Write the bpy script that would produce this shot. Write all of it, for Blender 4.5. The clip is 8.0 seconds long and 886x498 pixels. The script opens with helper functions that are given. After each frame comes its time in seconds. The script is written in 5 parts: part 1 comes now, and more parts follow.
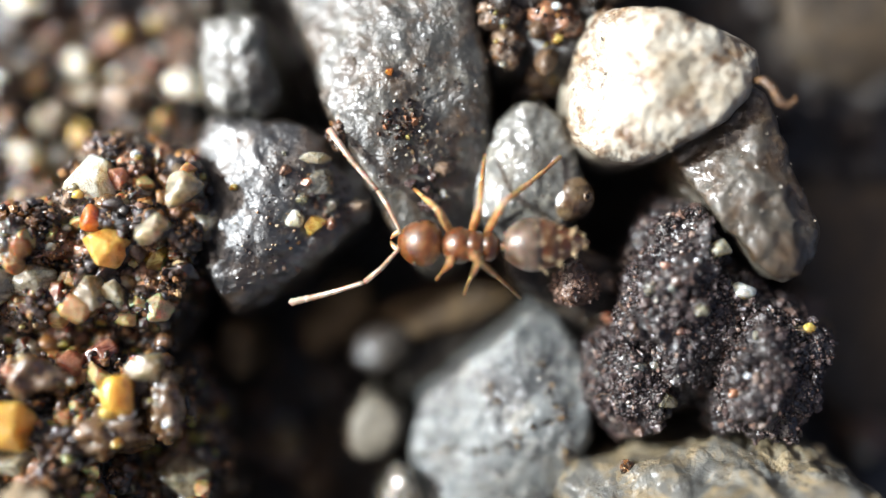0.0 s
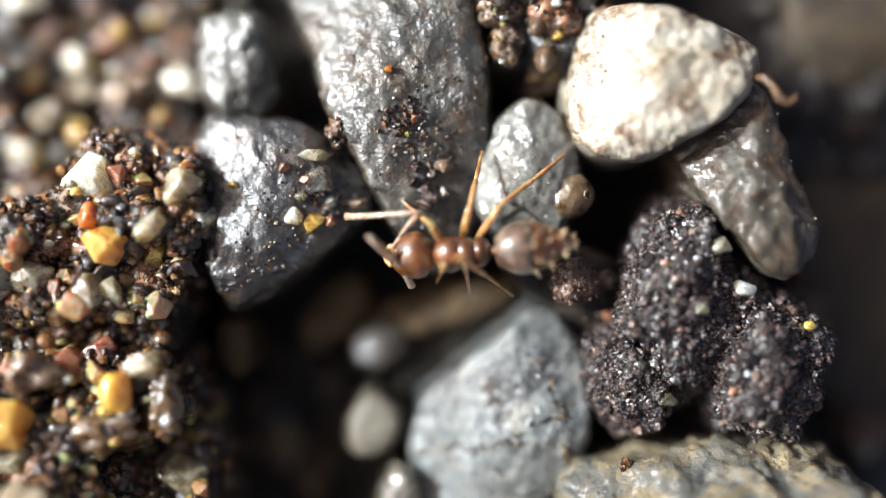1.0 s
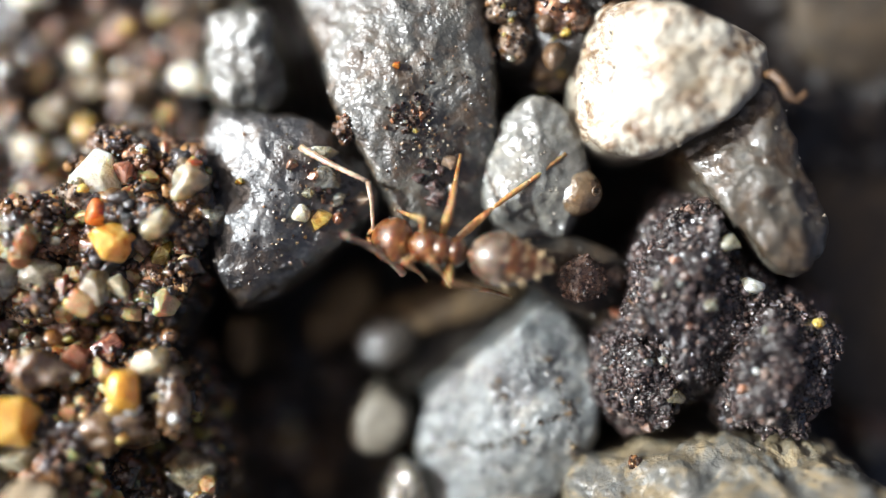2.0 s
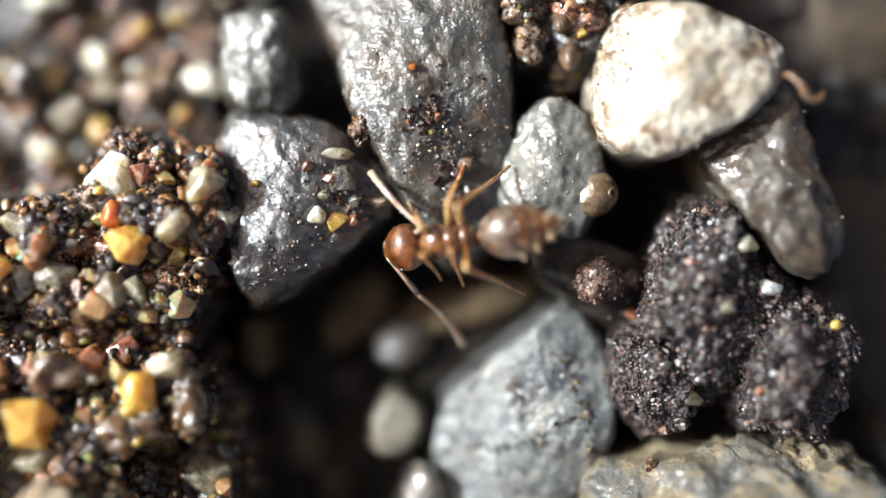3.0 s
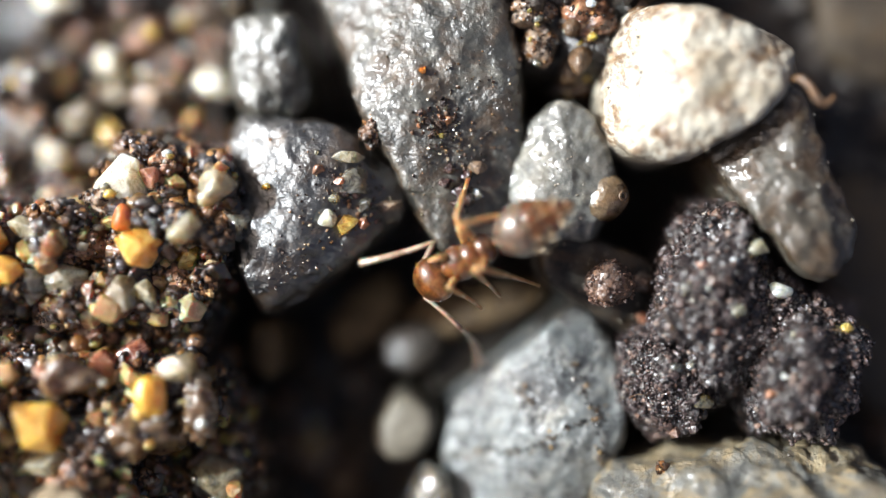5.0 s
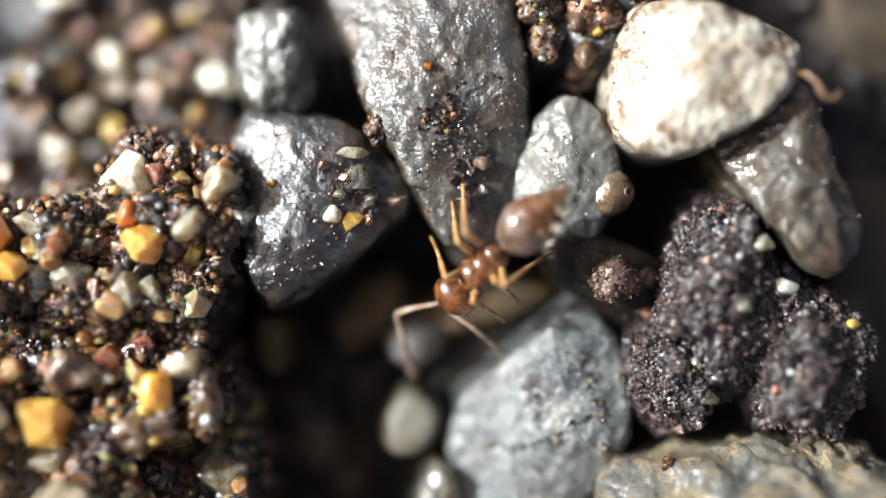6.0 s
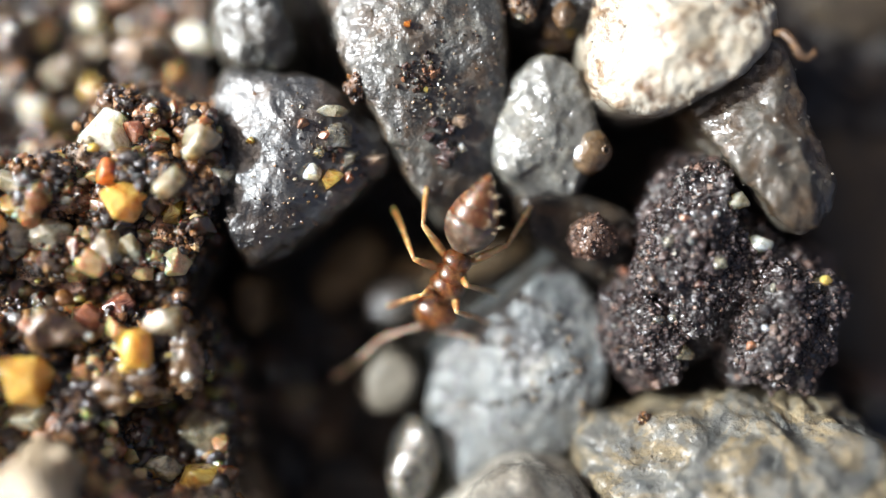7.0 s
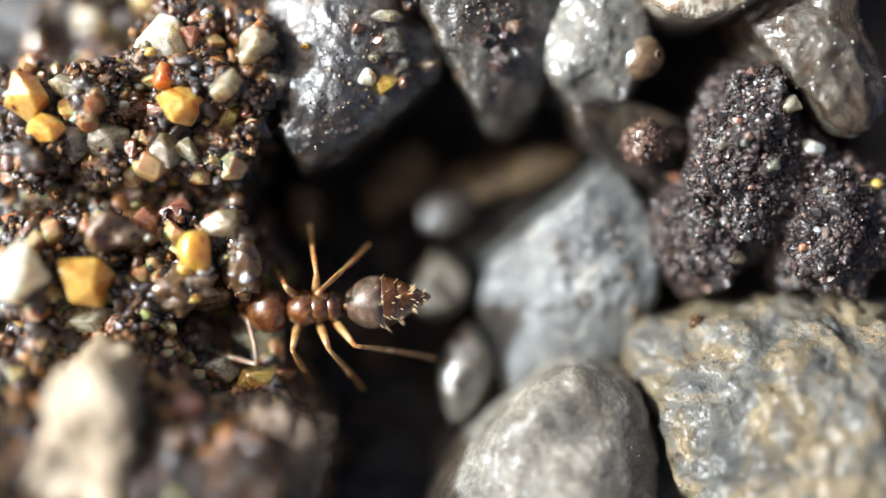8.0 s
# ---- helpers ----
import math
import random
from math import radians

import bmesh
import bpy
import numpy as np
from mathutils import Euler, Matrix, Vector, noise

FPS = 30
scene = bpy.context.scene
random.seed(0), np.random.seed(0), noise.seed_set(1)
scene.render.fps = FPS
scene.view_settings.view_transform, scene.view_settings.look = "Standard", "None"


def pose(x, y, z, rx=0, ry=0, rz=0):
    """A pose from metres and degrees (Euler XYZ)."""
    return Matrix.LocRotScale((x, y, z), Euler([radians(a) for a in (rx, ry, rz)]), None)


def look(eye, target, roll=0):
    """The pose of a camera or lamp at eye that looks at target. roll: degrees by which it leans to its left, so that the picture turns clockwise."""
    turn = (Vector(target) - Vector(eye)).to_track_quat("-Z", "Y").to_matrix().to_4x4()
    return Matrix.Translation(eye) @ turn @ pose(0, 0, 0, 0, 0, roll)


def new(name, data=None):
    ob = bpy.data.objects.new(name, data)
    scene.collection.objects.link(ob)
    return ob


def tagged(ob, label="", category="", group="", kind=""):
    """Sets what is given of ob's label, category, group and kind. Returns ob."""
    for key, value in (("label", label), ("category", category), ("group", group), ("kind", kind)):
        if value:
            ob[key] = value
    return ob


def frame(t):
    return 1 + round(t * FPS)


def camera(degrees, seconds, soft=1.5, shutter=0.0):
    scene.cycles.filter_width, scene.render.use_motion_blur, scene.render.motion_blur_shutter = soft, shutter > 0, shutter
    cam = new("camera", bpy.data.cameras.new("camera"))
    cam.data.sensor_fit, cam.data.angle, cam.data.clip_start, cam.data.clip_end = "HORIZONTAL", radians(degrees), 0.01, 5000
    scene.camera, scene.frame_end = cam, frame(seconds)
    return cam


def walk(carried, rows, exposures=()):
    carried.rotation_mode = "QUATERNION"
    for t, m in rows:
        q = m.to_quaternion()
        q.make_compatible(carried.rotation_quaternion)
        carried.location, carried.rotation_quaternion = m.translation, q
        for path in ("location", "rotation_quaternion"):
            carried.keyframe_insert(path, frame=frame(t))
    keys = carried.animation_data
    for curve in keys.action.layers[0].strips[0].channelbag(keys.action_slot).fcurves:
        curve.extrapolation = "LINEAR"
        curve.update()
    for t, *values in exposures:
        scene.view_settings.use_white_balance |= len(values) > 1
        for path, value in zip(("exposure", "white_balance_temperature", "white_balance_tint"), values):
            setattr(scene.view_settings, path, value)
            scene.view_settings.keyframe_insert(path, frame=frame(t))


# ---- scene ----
from mathutils.bvhtree import BVHTree

MM = 0.001   # all lengths below are written in millimetres

cam = camera(40.0, 8.0, soft=1.15)
cam.data.dof.use_dof = True
cam.data.dof.focus_distance = 22.02 * MM
cam.data.dof.aperture_fstop = 12.0
PATH = [
    (0.0, 0.000, 0.000, 21.980, 0.00, 0.00, 0.00),
    (0.5, -0.040, -0.030, 21.945, 0.05, -0.11, 0.03),
    (1.0, -0.024, -0.037, 21.913, -0.02, -0.09, 0.04),
    (2.5, -0.266, -0.012, 21.830, -0.24, -0.14, 0.03),
    (3.0, -0.299, 0.063, 21.804, -0.33, 0.32, 0.01),
    (3.5, -0.349, 0.158, 21.807, -0.45, 0.53, 0.05),
    (4.0, -0.346, 0.113, 21.823, -0.31, 0.50, 0.03),
    (4.5, -0.447, -0.004, 21.823, -0.03, 0.19, 0.00),
    (6.0, -0.546, 0.083, 21.792, -0.43, 0.42, -0.06),
    (6.5, -0.393, 0.025, 21.823, -0.89, 0.28, -0.05),
    (7.0, -0.780, -0.186, 21.945, -1.71, -1.15, -0.08),
    (7.5, -1.151, -0.811, 22.077, -2.18, -1.57, -0.09),
    (8.0, -1.640, -1.481, 22.165, -2.86, -0.81, -0.19),
]
walk(cam, [(t, pose(x * MM, y * MM, z * MM, rx, ry, rz)) for t, x, y, z, rx, ry, rz in PATH])

# ---- light: low sun from the side over open soil ----
world = bpy.data.worlds.new("sky")
scene.world = world
world.use_nodes = True
SUN_FROM = Vector((-0.82, 0.24, 0.54)).normalized()
elevation = math.asin(SUN_FROM.z)
sky = world.node_tree.nodes.new("ShaderNodeTexSky")
sky.sky_type = "NISHITA"
sky.sun_disc = False
sky.air_density = 0.35
sky.dust_density = 6.0
sky.ozone_density = 0.0
sky.sun_elevation = elevation
sky.sun_rotation = math.atan2(SUN_FROM.x, SUN_FROM.y)
back = world.node_tree.nodes["Background"]
back.inputs["Strength"].default_value = 0.118
world.node_tree.links.new(sky.outputs[0], back.inputs["Color"])
sun = bpy.data.lights.new("sun", "SUN")
sun.energy, sun.angle, sun.color = 5.9, radians(3.0), (0.83, 0.93, 1.0)
sun_ob = new("sun", sun)
sun_ob.matrix_world = look(SUN_FROM * 0.5, (0, 0, 0))
scene.view_settings.exposure = 0.70


# ---- materials ----
class Nodes:
    """A small builder for node materials in millimetre-sized textures."""

    def __init__(self, name):
        self.mat = bpy.data.materials.new(name)
        self.mat.use_nodes = True
        self.t = self.mat.node_tree
        self.b = self.t.nodes["Principled BSDF"]
        coord = self.add("ShaderNodeTexCoord")
        info = self.add("ShaderNodeObjectInfo")
        shift = self.add("ShaderNodeMath", operation="MULTIPLY")
        self.link(info.outputs["Random"], shift.inputs[0])
        shift.inputs[1].default_value = 57.0
        scale = self.add("ShaderNodeVectorMath", operation="SCALE")
        self.link(coord.outputs["Object"], scale.inputs[0])
        scale.inputs["Scale"].default_value = 1000.0
        move = self.add("ShaderNodeVectorMath", operation="ADD")
        self.link(scale.outputs[0], move.inputs[0])
        self.link(shift.outputs[0], move.inputs[1])
        self.co = move.outputs[0]
        self.info = info

    def add(self, kind, **props):
        n = self.t.nodes.new(kind)
        if "operation" in props:
            n.operation = props["operation"]
        return n

    def link(self, a, b):
        self.t.links.new(a, b)

    def noise(self, scale, detail=4.0, rough=0.55, distortion=0.0):
        n = self.add("ShaderNodeTexNoise")
        n.inputs["Scale"].default_value = scale
        n.inputs["Detail"].default_value = detail
        n.inputs["Roughness"].default_value = rough
        n.inputs["Distortion"].default_value = distortion
        self.link(self.co, n.inputs["Vector"])
        return n.outputs["Fac"]

    def cells(self, scale, feature="F1"):
        n = self.add("ShaderNodeTexVoronoi")
        n.feature = feature
        n.inputs["Scale"].default_value = scale
        self.link(self.co, n.inputs["Vector"])
        return n

    def ramp(self, fac, stops):
        n = self.add("ShaderNodeValToRGB")
        e = n.color_ramp.elements
        while len(e) < len(stops):
            e.new(0.5)
        for el, (p, c) in zip(e, stops):
            el.position = p
            el.color = (*c, 1.0) if len(c) == 3 else c
        self.link(fac, n.inputs[0])
        return n.outputs["Color"]

    def mix(self, fac, a, b, blend="MIX"):
        n = self.add("ShaderNodeMix")
        n.data_type = "RGBA"
        n.blend_type = blend
        for v, s in ((fac, n.inputs["Factor"]), (a, n.inputs["A"]), (b, n.inputs["B"])):
            if isinstance(v, (int, float)):
                s.default_value = v
            elif isinstance(v, tuple):
                s.default_value = (*v, 1.0)
            else:
                self.link(v, s)
        return n.outputs["Result"]

    def bump(self, height, distance, strength=1.0, after=None):
        n = self.add("ShaderNodeBump")
        n.inputs["Distance"].default_value = distance * MM
        n.inputs["Strength"].default_value = strength
        self.link(height, n.inputs["Height"])
        if after is not None:
            self.link(after, n.inputs["Normal"])
        return n.outputs["Normal"]

    def film(self, scale, distance, weight, rough=0.05, beads=0.05):
        """A film of water over the surface, with ripples and small beads of its own."""
        nm = self.bump(self.noise(scale * 0.4, 2, 0.5), distance * 5.0, 1.0)
        patch = self.ramp(self.noise(scale * 0.12, 3, 0.6), [(0.42, (0.2, 0.2, 0.2)), (0.62, (1, 1, 1))])
        level = self.add("ShaderNodeMath", operation="SUBTRACT")
        self.link(self.noise(scale, 3, 0.55), level.inputs[0])
        level.inputs[1].default_value = 0.5
        ripple = self.add("ShaderNodeMath", operation="MULTIPLY")
        self.link(level.outputs[0], ripple.inputs[0])
        self.link(patch, ripple.inputs[1])
        nm = self.bump(ripple.outputs[0], distance * 2.5, 1.0, nm)
        drops = self.ramp(self.noise(scale * 0.8, 2, 0.5, 0.3), [(0.58, (0, 0, 0)), (0.68, (1, 1, 1))])
        nm = self.bump(self.mix(1.0, drops, patch, "MULTIPLY"), beads, 1.0, nm)
        self.link(nm, self.b.inputs["Coat Normal"])
        self.b.inputs["Coat Weight"].default_value = weight
        self.b.inputs["Coat Roughness"].default_value = rough
        self.b.inputs["Coat IOR"].default_value = 1.6

    def done(self, color, normal=None, rough=0.4, **values):
        if isinstance(color, tuple):
            self.b.inputs["Base Color"].default_value = (*color, 1.0)
        else:
            self.link(color, self.b.inputs["Base Color"])
        if normal is not None:
            self.link(normal, self.b.inputs["Normal"])
        if isinstance(rough, (int, float)):
            self.b.inputs["Roughness"].default_value = rough
        else:
            self.link(rough, self.b.inputs["Roughness"])
        for key, v in values.items():
            self.b.inputs[key.replace("_", " ")].default_value = v
        return self.mat


def wet_stone(name, dark, mid, light, rough=(0.22, 0.5), fine=0.02, specks=None, coarse=0.06, film=0.8, blotch=0.9, dirt=0.35, gloss=0.24, grain=0.5, wet=(13.0, 0.014, 0.02), spec=0.7, glow=0.0):
    n = Nodes(name)
    big = n.noise(blotch, 8, 0.62, 0.8)
    col = n.ramp(big, [(0.34, dark), (0.50, mid), (0.66, light)])
    fleck = n.noise(9.0, 6, 0.7)
    col = n.mix(grain, col, n.ramp(fleck, [(0.34, (0.30, 0.29, 0.28)), (0.50, (0.95, 0.95, 0.95)), (0.66, (1.8, 1.75, 1.65))]), "MULTIPLY")
    soil = n.noise(1.3, 8, 0.72, 0.6)
    mud = n.mix(n.noise(9.0, 4, 0.6), (0.016, 0.009, 0.004), (0.10, 0.058, 0.027))
    col = n.mix(n.ramp(soil, [(0.47, (0, 0, 0)), (0.60, (dirt, dirt, dirt))]), col, mud)
    if specks:
        patch = n.noise(1.1, 3, 0.5)
        spots = n.noise(6.5, 5, 0.6, 1.4)
        both = n.add("ShaderNodeMath", operation="MULTIPLY")
        n.link(patch, both.inputs[0])
        n.link(spots, both.inputs[1])
        col = n.mix(n.ramp(both.outputs[0], [(0.285, (0, 0, 0)), (0.31, (0.9, 0.9, 0.9))]), col, specks)
    r = n.add("ShaderNodeMapRange")
    n.link(n.noise(3.0, 6, 0.7), r.inputs["Value"])
    r.inputs["From Min"].default_value, r.inputs["From Max"].default_value = 0.35, 0.65
    r.inputs["To Min"].default_value, r.inputs["To Max"].default_value = rough
    nm = n.bump(n.noise(2.0, 5, 0.58), coarse, 0.9)
    nm = n.bump(n.noise(9.0, 6, 0.7), fine, 1.0, nm)
    n.film(wet[0], wet[1], film, gloss, wet[2])
    if glow:
        n.b.inputs["Subsurface Weight"].default_value = glow
        n.b.inputs["Subsurface Radius"].default_value = (1.0, 0.95, 0.85)
        n.b.inputs["Subsurface Scale"].default_value = 0.35 * MM
    return n.done(col, nm, r.outputs["Result"], Specular_IOR_Level=spec)


def quartz(name, color, clear=0.55, rough=0.10, dirt=0.6):
    """Broken quartz: clouded inside, soil in its hollows."""
    n = Nodes(name)
    tint = tuple(min(1.0, c * 1.1) for c in color)
    dim = tuple(c * c * 0.55 for c in color)
    col = n.ramp(n.noise(2.6, 7, 0.7, 1.2), [(0.36, dim), (0.50, color), (0.66, tint)])
    soil = n.noise(2.6, 8, 0.78, 0.9)
    mask = n.ramp(soil, [(0.50, (0, 0, 0)), (0.60, (dirt, dirt, dirt))])
    mud = n.mix(n.noise(7.0, 4, 0.6), (0.022, 0.010, 0.004), (0.16, 0.070, 0.022))
    col = n.mix(mask, col, mud)
    cloud = n.ramp(n.noise(3.4, 5, 0.65, 0.6), [(0.40, (clear, clear, clear)), (0.62, (clear * 0.55, clear * 0.55, clear * 0.55))])
    see = n.add("ShaderNodeMapRange")
    n.link(mask, see.inputs["Value"])
    see.inputs["To Min"].default_value, see.inputs["To Max"].default_value = 1.0, 0.2
    n.link(n.mix(1.0, cloud, see.outputs["Result"], "MULTIPLY"), n.b.inputs["Transmission Weight"])
    nm = n.bump(n.noise(2.2, 6, 0.62), 0.10, 1.0)
    nm = n.bump(n.noise(8.0, 4, 0.6), 0.02, 1.0, nm)
    n.film(4.0, 0.022, 1.0, 0.16, 0.02)
    n.b.inputs["Subsurface Weight"].default_value = 0.9
    n.b.inputs["Subsurface Radius"].default_value = (1.0, 0.8, 0.55)
    n.b.inputs["Subsurface Scale"].default_value = 0.7 * MM
    return n.done(col, nm, rough, IOR=1.5)


def crumbly(name, dark, mid, light, rough=0.55, size=7.0, depth=0.07, wet=0.9):
    n = Nodes(name)
    col = n.ramp(n.noise(size * 0.35, 6, 0.65, 0.4), [(0.34, dark), (0.54, mid), (0.74, light)])
    cell = n.cells(size)
    col = n.mix(0.6, col, n.ramp(cell.outputs["Color"], [(0.2, (0.30, 0.28, 0.27)), (0.8, (1.5, 1.4, 1.3))]), "MULTIPLY")
    nm = n.bump(n.noise(size, 6, 0.7), depth, 1.0)
    nm = n.bump(n.noise(size * 3.5, 3, 0.6), depth * 0.3, 1.0, nm)
    n.film(8.0, 0.034, wet, 0.24, 0.04)
    return n.done(col, nm, rough, Specular_IOR_Level=0.6)


def sandy(name, stops, rough=0.28, clear=0.0, relief=0.07, wet=0.6):
    """Loose grains: every grain of a joined heap has a colour of its own."""
    n = Nodes(name)
    geo = n.add("ShaderNodeNewGeometry")
    col = n.ramp(geo.outputs["Random Per Island"], stops)
    col = n.mix(0.5, col, n.ramp(n.noise(8.0, 4, 0.6), [(0.3, (0.40, 0.37, 0.35)), (0.7, (1.2, 1.2, 1.2))]), "MULTIPLY")
    nm = n.bump(n.noise(7.0, 5, 0.68), relief, 1.0)
    n.film(10.0, relief * 0.2, wet, 0.2, relief * 0.4)
    return n.done(col, nm, rough, Transmission_Weight=clear)


def chitin(name, dark, mid, light, rough=0.2, see=0.25):
    n = Nodes(name)
    col = n.ramp(n.noise(4.0, 6, 0.7, 0.5), [(0.36, dark), (0.52, mid), (0.68, light)])
    nm = n.bump(n.noise(5.0, 3, 0.5), 0.016, 0.7)
    nm = n.bump(n.noise(24.0, 4, 0.65), 0.003, 0.8, nm)
    return n.done(col, nm, rough + 0.15, Transmission_Weight=see, IOR=1.45, Specular_IOR_Level=0.3, Coat_Weight=1.0, Coat_Roughness=0.10, Coat_IOR=1.65, Subsurface_Weight=0.6, Subsurface_Scale=0.12 * MM)


M_SOIL = crumbly("wet_dark_soil", (0.006, 0.004, 0.0025), (0.018, 0.011, 0.006), (0.05, 0.029, 0.014), 0.3, 5.0, 0.16)
M_SLATE = wet_stone("wet_blue_grey_stone", (0.011, 0.0105, 0.009), (0.043, 0.041, 0.034), (0.115, 0.108, 0.087), (0.34, 0.5), 0.024, coarse=0.09, dirt=0.9, film=0.9, wet=(9.0, 0.028, 0.035), spec=0.5, gloss=0.30)
M_SLATE_B = wet_stone("wet_dark_slate", (0.007, 0.0072, 0.007), (0.020, 0.020, 0.020), (0.050, 0.049, 0.046), (0.30, 0.42), 0.020, coarse=0.07, dirt=0.7, film=1.0, wet=(9.0, 0.024, 0.03), spec=0.7, gloss=0.32)
M_GREEN = wet_stone("dark_green_grey_stone", (0.010, 0.011, 0.008), (0.028, 0.030, 0.022), (0.07, 0.07, 0.055), (0.26, 0.4), 0.022, coarse=0.12, film=0.9, wet=(8.0, 0.024, 0.03), spec=0.6, gloss=0.32)
M_GREY = wet_stone("pale_grey_wet_stone", (0.085, 0.084, 0.074), (0.150, 0.147, 0.130), (0.25, 0.235, 0.19), (0.3, 0.45), 0.015, coarse=0.10, blotch=1.2, dirt=0.3, film=0.9, wet=(3.2, 0.050, 0.06), glow=0.6, grain=0.3, spec=0.3, gloss=0.20)
M_PALE = wet_stone("pale_speckled_slab_stone", (0.085, 0.095, 0.094), (0.135, 0.145, 0.140), (0.22, 0.21, 0.18), (0.35, 0.6), 0.03, specks=(0.018, 0.018, 0.02), coarse=0.10, film=0.45, blotch=1.1, dirt=0.25, grain=0.4, wet=(9.0, 0.03, 0.03), glow=0.3)
M_MIXED = wet_stone("grey_brown_wet_stone", (0.034, 0.019, 0.008), (0.062, 0.052, 0.038), (0.100, 0.100, 0.090), (0.3, 0.45), 0.02, coarse=0.10, film=0.65, blotch=0.5, dirt=0.9, wet=(3.4, 0.045, 0.05), glow=0.4, grain=0.4, spec=0.3, gloss=0.20)
M_BROWN = wet_stone("brown_wet_stone", (0.034, 0.021, 0.010), (0.080, 0.051, 0.024), (0.17, 0.115, 0.058), (0.5, 0.7), 0.03, film=0.05, spec=0.2)
# brown with the deep shade between the stones put into its albedo
M_OLIVE = wet_stone("olive_brown_shaded_stone", (0.018, 0.011, 0.0045), (0.040, 0.025, 0.010), (0.085, 0.054, 0.022), (0.6, 0.8), 0.03, film=0.0)
M_BLACK = wet_stone("black_glossy_stone", (0.007, 0.006, 0.0055), (0.016, 0.014, 0.012), (0.042, 0.036, 0.028), (0.3, 0.45), 0.008, coarse=0.02, film=0.2, wet=(2.5, 0.007, 0.005), spec=0.15, gloss=0.13)
M_BEIGE = wet_stone("beige_smooth_pebble", (0.085, 0.074, 0.055), (0.125, 0.110, 0.083), (0.175, 0.155, 0.12), (0.45, 0.6), 0.012, coarse=0.03, film=0.05, dirt=0.15, grain=0.25, spec=0.3)
M_DOVE = wet_stone("grey_beige_stone", (0.125, 0.116, 0.098), (0.20, 0.187, 0.158), (0.32, 0.295, 0.25), (0.4, 0.55), 0.03, coarse=0.10, film=0.14, blotch=0.8, wet=(3.5, 0.04, 0.06), glow=0.3, gloss=0.26, spec=0.3)
M_CREAMROCK = wet_stone("cream_stone", (0.22, 0.16, 0.09), (0.40, 0.31, 0.20), (0.60, 0.50, 0.36), (0.3, 0.5), 0.04, coarse=0.1, film=0.4, dirt=0.1)
M_BUFFROCK = wet_stone("buff_stone", (0.05, 0.03, 0.016), (0.16, 0.10, 0.055), (0.42, 0.31, 0.20), (0.3, 0.5), 0.05, coarse=0.12, film=0.5, blotch=1.1)


def ochre_stone():
    """Coarse rock: blue-grey ground, ochre patches, pale crystals."""
    n = Nodes("ochre_and_grey_gritty_stone")
    col = n.ramp(n.noise(0.75, 7, 0.66, 1.0), [(0.36, (0.085, 0.090, 0.086)), (0.48, (0.15, 0.145, 0.125)), (0.57, (0.23, 0.175, 0.095)), (0.68, (0.36, 0.32, 0.235))])
    cell = n.cells(3.6)
    col = n.mix(0.55, col, n.ramp(cell.outputs["Color"], [(0.15, (0.30, 0.29, 0.27)), (0.5, (0.9, 0.9, 0.9)), (0.9, (1.8, 1.75, 1.65))]), "MULTIPLY")
    col = n.mix(n.ramp(n.noise(3.2, 6, 0.7, 0.8), [(0.57, (0, 0, 0)), (0.66, (0.9, 0.9, 0.9))]), col, (0.035, 0.022, 0.012))
    nm = n.bump(cell.outputs["Distance"], 0.10, 1.0)
    nm = n.bump(n.noise(2.0, 7, 0.68), 0.22, 1.0, nm)
    nm = n.bump(n.noise(9.0, 6, 0.72), 0.07, 1.0, nm)
    n.film(6.0, 0.02, 0.25, 0.3, 0.05)
    return n.done(col, nm, 0.45, Specular_IOR_Level=0.5)


M_TAN = ochre_stone()


def stained_white():
    n = Nodes("white_stone_with_rust_stains")
    col = n.ramp(n.noise(1.3, 6, 0.62, 0.4), [(0.32, (0.30, 0.24, 0.155)), (0.50, (0.42, 0.375, 0.295)), (0.66, (0.50, 0.47, 0.39))])
    stain = n.ramp(n.noise(1.7, 9, 0.80, 0.5), [(0.50, (0, 0, 0)), (0.535, (0.55, 0.55, 0.55)), (0.61, (1, 1, 1))])
    col = n.mix(stain, col, n.ramp(n.noise(5.0, 5, 0.65), [(0.3, (0.045, 0.018, 0.007)), (0.5, (0.115, 0.056, 0.020)), (0.72, (0.30, 0.18, 0.08))]))
    dots = n.ramp(n.cells(2.1).outputs["Distance"], [(0.06, (1, 1, 1)), (0.12, (0, 0, 0))])
    col = n.mix(dots, col, (0.12, 0.062, 0.028))
    nm = n.bump(n.noise(1.5, 5, 0.55), 0.22, 1.0)
    nm = n.bump(n.noise(6.0, 5, 0.62), 0.05, 1.0, nm)
    n.film(8.0, 0.012, 0.3, 0.25, 0.01)
    return n.done(col, nm, 0.42)


M_WHITE = stained_white()
M_CLOD = crumbly("black_brown_humus", (0.006, 0.004, 0.004), (0.017, 0.011, 0.010), (0.05, 0.031, 0.026), 0.3, 9.0, 0.06, 1.0)
M_CRUMB = crumbly("red_brown_soil_crumb", (0.035, 0.015, 0.007), (0.105, 0.048, 0.021), (0.24, 0.125, 0.062), 0.45, 7.0, 0.07)
M_RUST = crumbly("rusty_soil_crumb", (0.07, 0.024, 0.009), (0.24, 0.095, 0.035), (0.50, 0.26, 0.12), 0.4, 6.0, 0.06)
M_BUFF = crumbly("buff_gritty_crumb", (0.10, 0.06, 0.035), (0.26, 0.17, 0.10), (0.45, 0.33, 0.22), 0.45, 6.0, 0.07)
M_ORANGE = quartz("orange_quartz", (0.94, 0.50, 0.11), 0.35, 0.10, 0.5)
M_AMBER = quartz("yellow_quartz", (0.80, 0.50, 0.12), 0.6, 0.10, 0.6)
